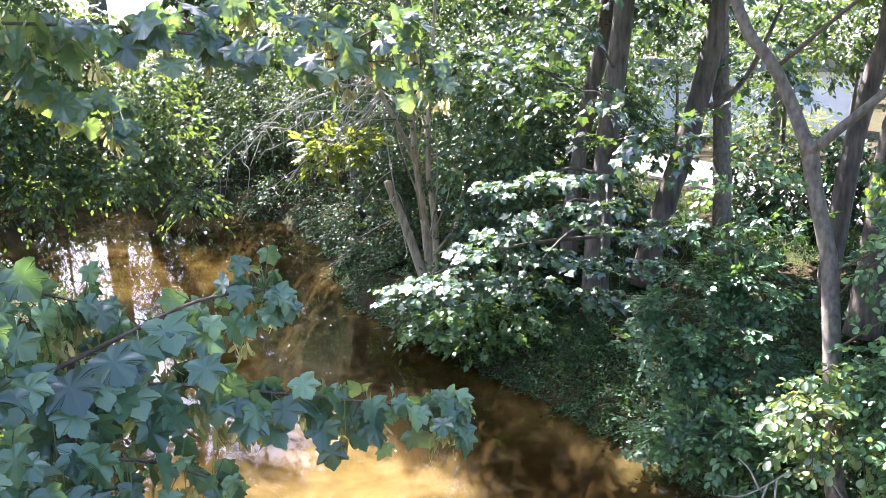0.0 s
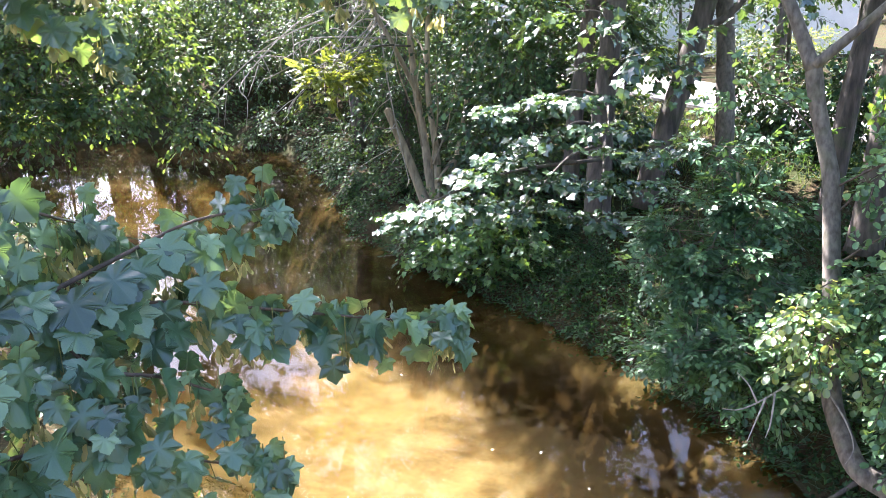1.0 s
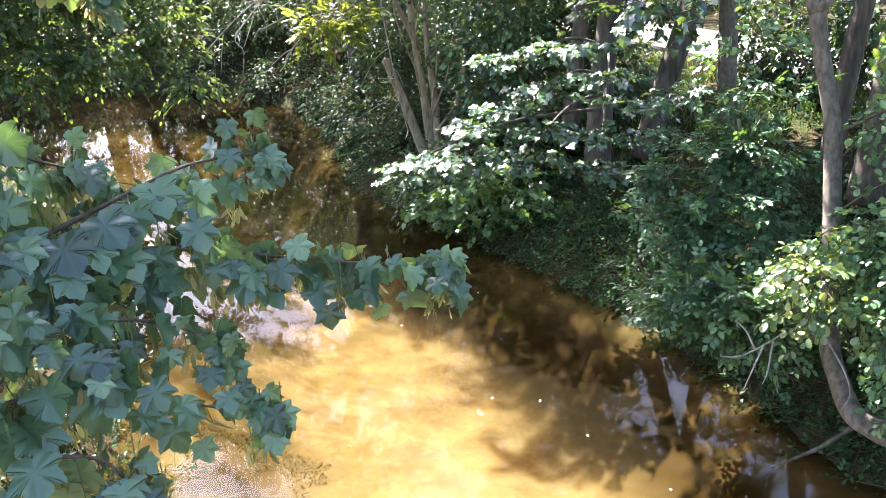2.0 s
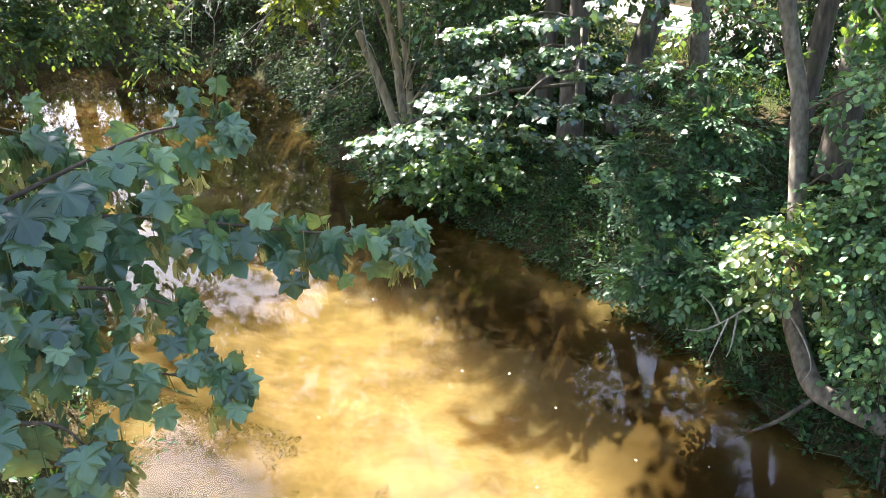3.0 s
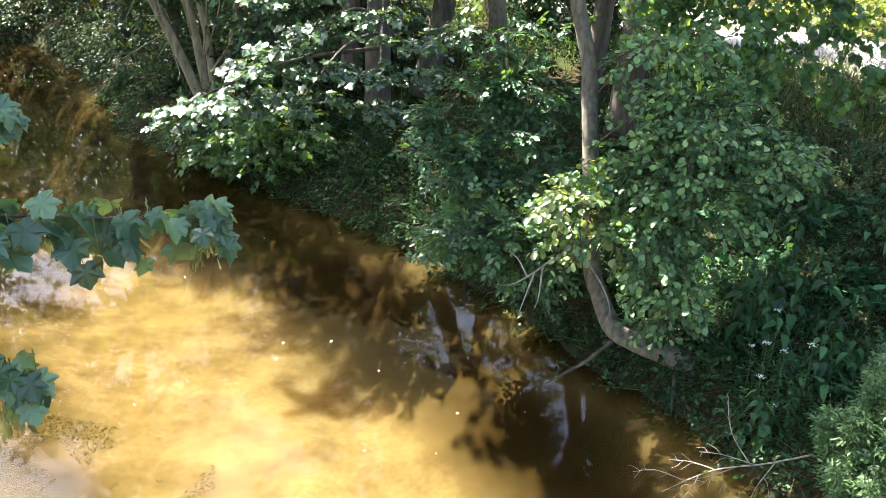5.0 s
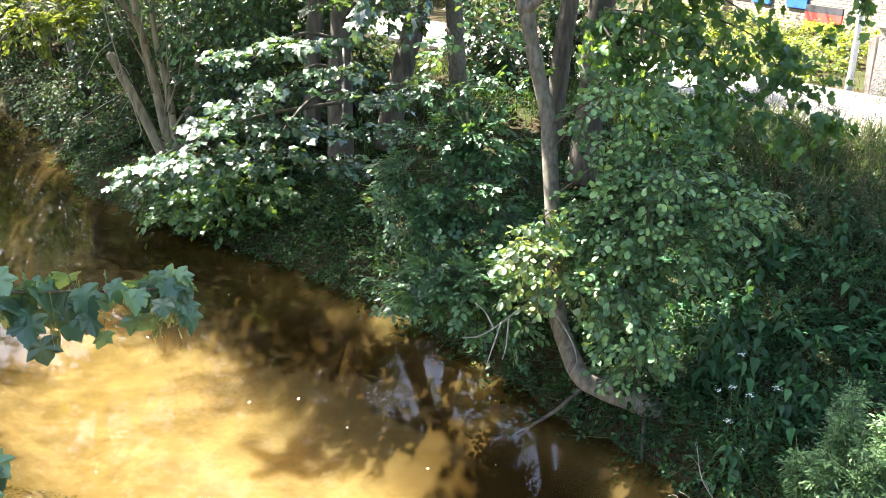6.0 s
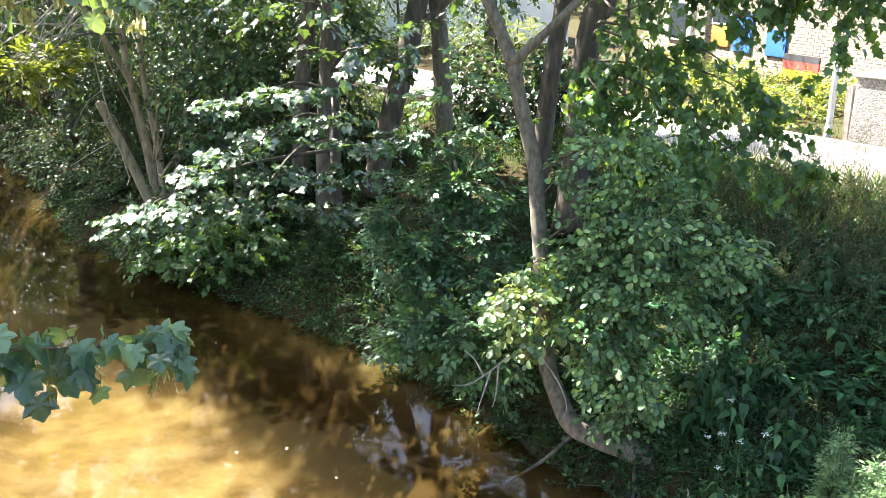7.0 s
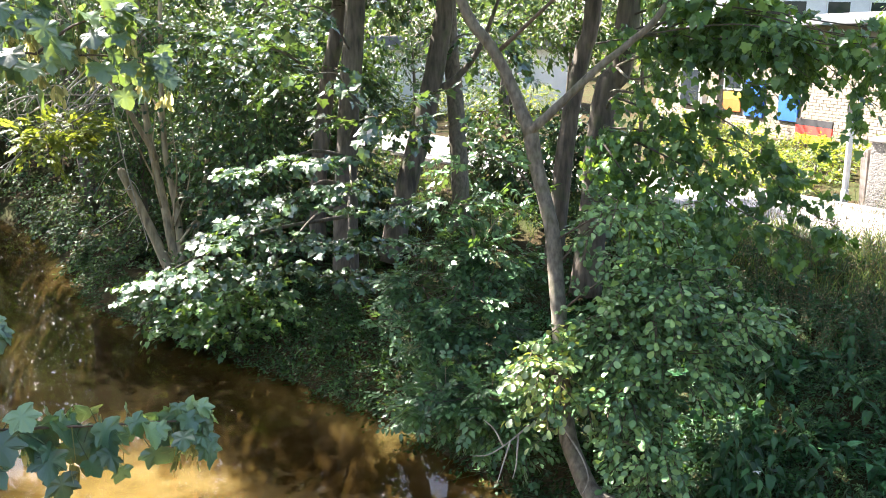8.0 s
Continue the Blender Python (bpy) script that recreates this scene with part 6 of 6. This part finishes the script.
box_part("wall_panel", corner + e * 0.65 + g * 0.05, (1.30, 0.10, 1.13), M_AGG, bin_box, bevel=0.01, turn=along)
box_part("wall_panel", corner + e * 0.05 + g * 0.755, (0.10, 1.30, 1.13), M_AGG, bin_box, bevel=0.01, turn=along)
box_part("wall_panel", corner + e * 1.25 + g * 0.755, (0.10, 1.30, 1.13), M_AGG, bin_box, bevel=0.01, turn=along)
box_part("lid", corner + e * 0.65 + g * 0.70 + (0, 0, 1.132), (1.38, 1.48, 0.07), M_KERB, bin_box, "smooth concrete lid", bevel=0.012, turn=along)
for k in range(3):
    bd = new("timber_board", box_mesh("timber_board", (0.035, 0.12, 0.95 - 0.04 * k), M_WOOD, 0.004))
    bd.matrix_basis = Matrix.Translation(corner - e * (0.05 + 0.045 * k) + g * (0.10 + 0.03 * k) + (0, 0, 0.05)) @ pose(0, 0, 0, 0, -2.0 - k, along + 4 * k)
    tagged(bd, "weathered brown board leaning on the concrete enclosure", "board", "boards")


def window(parent, x, z, w, h, y, fill, m=None):
    m = m or Matrix.Identity(4)
    win = part("window", box_mesh("window", (w, 0.05, h), M_WHITE), parent, at=m @ pose(x, y, z))
    part("pane", box_mesh("pane", (w - 0.12, 0.03, h - 0.12), fill), win, at=pose(0, -0.025, 0.06))
    return win


def brick_house():
    """Its front lies along y, facing the path; x runs along the front here, from its far end."""
    m = pose(15.5, 25.0, 0, 0, 0, -90)
    ob = thing("brick_building", m.translation, "cream brick house with bright blue panels and a white post", "house")

    def piece(name, centre, size, mat, label="", bevel=0.0):
        return part(name, box_mesh(name, size, mat, bevel), ob, label, at=m @ pose(*centre))

    piece("wall", (4.5, 3.10, 1.4), (11.0, 6.0, 3.3), M_MORTAR)
    piece("roof", (4.5, 2.95, 4.704), (11.7, 6.7, 0.26), M_ROOF, "flat grey roof", 0.02)
    piece("column", (2.35, -0.25, 1.5), (0.20, 0.20, 3.2), M_WHITE, "white post", 0.01)
    piece("panel", (4.5, 0.045, 2.20), (0.84, 0.06, 1.05), M_BLUE, "bright blue panel", 0.008)
    piece("panel", (5.98, 0.045, 2.20), (0.80, 0.06, 0.70), M_BLUE, "bright blue panel", 0.008)
    piece("panel", (3.46, 0.045, 2.28), (0.86, 0.06, 0.36), M_ORANGE, "orange panel", 0.008)
    piece("panel", (3.46, 0.045, 2.643), (0.86, 0.06, 0.20), M_GOLD, "yellow panel", 0.008)
    window(ob, 3.46, 2.9, 0.9, 0.8, 0.03, M_GLASS, m)
    window(ob, 1.2, 2.3, 1.2, 1.2, 0.03, M_GLASS, m)
    for z, h, mat, label in ((2.20, 0.17, M_BLACK, "black band"), (1.98, 0.217, M_RED, "red band"), (1.76, 0.217, M_GOLD, "yellow band")):
        piece("banner_band", (7.30, -0.18, z - 0.02), (1.34, 0.04, h), mat, label)
    brick = box_mesh("brick", (0.235, 0.03, 0.07), M_BRICK, 0.0)
    for row in range(16):
        for col in range(18):
            part("brick", brick, ob, at=m @ pose(3.0 + col * 0.25 + (row % 2) * 0.125, 0.087, 1.52 + row * 0.083))
    rest = []
    cube = np.array([(sx * 0.1175, sy * 0.015, sz * 0.07) for sx in (-1, 1) for sy in (-1, 1) for sz in (0, 1)])
    faces = np.array([(0, 1, 3), (0, 3, 2), (4, 6, 7), (4, 7, 5), (0, 4, 5), (0, 5, 1), (2, 3, 7), (2, 7, 6), (1, 5, 7), (1, 7, 3), (0, 2, 6), (0, 6, 4)])
    for row in range(38):
        for col in range(43):
            if row < 16 and 15 <= col < 33:
                continue
            rest.append((cube + (-0.75 + col * 0.25 + (row % 2) * 0.125, 0.087, 1.52 + row * 0.083), faces))
    v, f = joined(rest)
    v = np.column_stack([15.5 + v[:, 1], 25.0 - v[:, 0], v[:, 2]])
    part("brickwork", tri_mesh("brickwork", v, f, M_BRICK), ob, kind="stuff")


brick_house()


def far_house(x, y, w, depth, top, name, label, wall_mat, n):
    ob = thing(name, Vector((x, y, 1.5)), label, "house")
    box_part("wall", (x, y + depth / 2, 1.5), (w, depth, top - 1.5), wall_mat, ob)
    box_part("roof", (x, y + depth / 2 - 0.1, top + 0.004), (w + 0.5, depth + 0.6, 0.5), M_ROOF, ob, "grey roof edge", 0.03)
    for k in range(int(w / 0.3)):
        box_part("rib", (x - w / 2 + 0.15 + k * 0.3, y - 0.42, top + 0.03), (0.06, 0.05, 0.44), M_ROOF, ob)
    for k in range(n):
        window(ob, x - w / 2 + (k + 0.5) * w / n, top - 1.5, w / n * 0.55, 1.1, y - 0.03, M_GLASS)
    return ob


far_house(10.6, 31.0, 9.0, 6.0, 4.0, "low_building", "long low white building with a grey ribbed roof edge", M_WHITE, 0)
far_house(31.0, 34.0, 10.0, 8.0, 6.6, "white_house", "two-storey pale house behind the trees", M_WHITE, 4)

for x, y, z, r, n in ((13.9, 21.0, 1.95, 0.6, 120), (14.4, 19.6, 1.8, 0.5, 90), (14.3, 18.0, 1.62, 0.45, 70), (14.2, 16.6, 1.7, 0.5, 80), (13.0, 18.4, 1.9, 0.6, 110), (12.7, 16.6, 1.95, 0.65, 120), (13.2, 14.9, 1.8, 0.6, 100), (12.2, 13.6, 1.95, 0.55, 90), (13.4, 13.0, 2.0, 0.6, 100),
                      (11.6, 14.8, 1.9, 0.5, 90), (10.15, 12.3, 1.75, 0.42, 70), (9.8, 13.3, 1.75, 0.42, 70), (10.7, 13.0, 1.8, 0.45, 80), (9.4, 14.4, 1.75, 0.42, 70), (11.4, 12.9, 1.8, 0.4, 60), (10.9, 16.4, 1.95, 0.6, 100), (14.2, 15.2, 1.8, 0.6, 100), (12.2, 20.0, 1.95, 0.6, 110), (6.6, 27.6, 2.2, 0.9, 120), (8.2, 28.0, 2.3, 0.9, 120), (9.8, 27.4, 2.2, 0.9, 120), (11.6, 27.8, 2.3, 0.9, 120)):
    tree("hedge_bush", "sunlit yellow-green bush in front of the house", "bush", [(((x, y, 1.5), (x, y, z + 0.2)), (0.04, 0.02))], M_BARK, [(x, y, z, r, r * 0.8, r * 0.55, n)], T_SMALL, 0.10, M_HEDGE, 0.35, 7, 0, 8, "bushes by the house", hang=0.2)
for x, y, h in ((15.6, 13.2, 5.0), (14.6, 11.6, 4.2), (18.0, 12.0, 6.0)):
    tree("garden_tree", "dark green garden tree beyond the path", "tree", [(((x, y, 1.5), (x, y + 0.1, 1.5 + h * 0.5), (x + 0.2, y, 1.5 + h)), (0.14, 0.1, 0.03))], M_BARK,
         [(x + RNG.normal(0, 0.5), y + RNG.normal(0, 0.5), 1.5 + h * u, 1.0, 1.0, 0.6, 150) for u in (0.35, 0.55, 0.75, 0.95)], T_OVATE, 0.12, M_SMALL, 0.5, 8, 0.04, 10, "garden trees")

# woods in the distance all round
S = []
for k in range(70):
    g = k / 70 * 2 * math.pi + RNG.normal(0, 0.02)
    R = 48 + 10 * RNG.random()
    S += [(R * math.sin(g), R * math.cos(g) + 8, h, 3.2, 3.2, 1.6, 42) for h in (2.5, 5.0, 7.5, 9.5 + RNG.normal(0, 1.0))]
S = [c for c in S if c[2] < 3 or abs(math.atan2(c[0], c[1]) + 0.385) > 0.075]
(v, f), _ = crown(S, T_SMALL, 0.65, 2.2, 7, hang=0.4)
tagged(new("distant_trees", tri_mesh("distant_trees", v, f, M_SMALL)), "belt of leafy trees in the distance", "woods", kind="stuff")

# ---- more drooping twigs on the sycamore above the path ----
hung = []
for line in BACK_BRANCHES[2:3] + BACK_BRANCHES[4:8] + (((5.15, 9.05, 4.35), (4.9, 7.9, 4.5), (5.35, 6.9, 4.62), (5.7, 6.1, 4.52), (6.0, 5.4, 4.4)), ((5.2, 9.0, 4.6), (5.1, 7.9, 4.75), (5.5, 7.0, 4.72), (5.95, 6.2, 4.6), (6.3, 5.5, 4.45))):
    line = [np.array(p) + (RNG.normal(0, 0.12, 3) - (0, 0, 0.06) if 0 < i else 0) for i, p in enumerate(line)]
    c, _ = spline(line, 1.0, 9)
    part("branch", tri_mesh("branch", *tube(line, (0.016, 0.008, 0.003), 7, 6), M_BARK, True), path_maple)
    u = 0.25 + 0.75 * RNG.random(14)
    knot = np.column_stack([np.interp(u, np.linspace(0, 1, len(c)), c[:, i]) for i in range(3)]) + RNG.normal(0, 0.11, (14, 3)) - (0, 0, 0.05)
    at = np.repeat(knot, 3, 0) + RNG.normal(0, 0.03, (42, 3))
    way = np.repeat(unit(c[-1] - c[1]) * 0.6 + RNG.normal(0, 0.6, (14, 3)), 3, 0) + RNG.normal(0, 0.45, (42, 3)) - (0, 0, 0.3)
    pos, tip, nrm, a, b = sprays(at, way, 0.24, 5, droop=0.45, hang=0.9, flat=0.7)
    hung.append(scatter(T_MAPLE, pos, tip, nrm, 0.070 * (0.6 + 0.7 * RNG.random(len(pos)))))
    hung.append(thin(a, b, 0.005, 0.002))
part("hanging_foliage", tri_mesh("hanging_foliage", *joined(hung), M_MAPLE_BACK, True), path_maple, kind="stuff")

# ---- a young tree between the path and the trunks, and unseen trees added beside the camera to cut skylight on the slope ----
tree("sapling", "slender light green sapling beside the path", "tree", [(((6.5, 13.6, 1.5), (6.5, 13.6, 3.0), (6.6, 13.5, 5.6)), (0.05, 0.04, 0.012))], M_BARK,
     [(6.1, 13.4, 4.5, 0.5, 0.4, 0.3, 44), (6.9, 13.2, 4.9, 0.6, 0.5, 0.4, 54), (5.6, 13.8, 4.8, 0.5, 0.4, 0.35, 40), (7.3, 13.2, 4.2, 0.5, 0.4, 0.3, 40), (6.4, 13.6, 5.5, 0.7, 0.6, 0.4, 50)], T_OVATE, 0.10, M_SMALL, 0.4, 8, 0.02, 8, "saplings by the path", hang=0.4)
for x, y, h in ((9.0, 2.2, 9.0), (8.6, -3.4, 10.0)):
    g = float(ground_z(x, y))
    lump = [(x + RNG.normal(0, 0.7), y + RNG.normal(0, 0.9), g + h * u, 1.5, 1.7, h * 0.09, 70) for u in (0.2, 0.32, 0.45, 0.58, 0.7, 0.82, 0.94)]
    tree("slope_shade_tree", "unseen broad leafy tree added to darken the slope", "tree", [(((x, y, g - 0.2), (x + 0.1, y, g + h * 0.4), (x, y, g + h)), (0.2, 0.15, 0.03))], M_BARK, lump, T_OVATE, 0.22, M_BANK, 0.7, 8, 0.05, 10, "trees on the slope", hang=0.4)
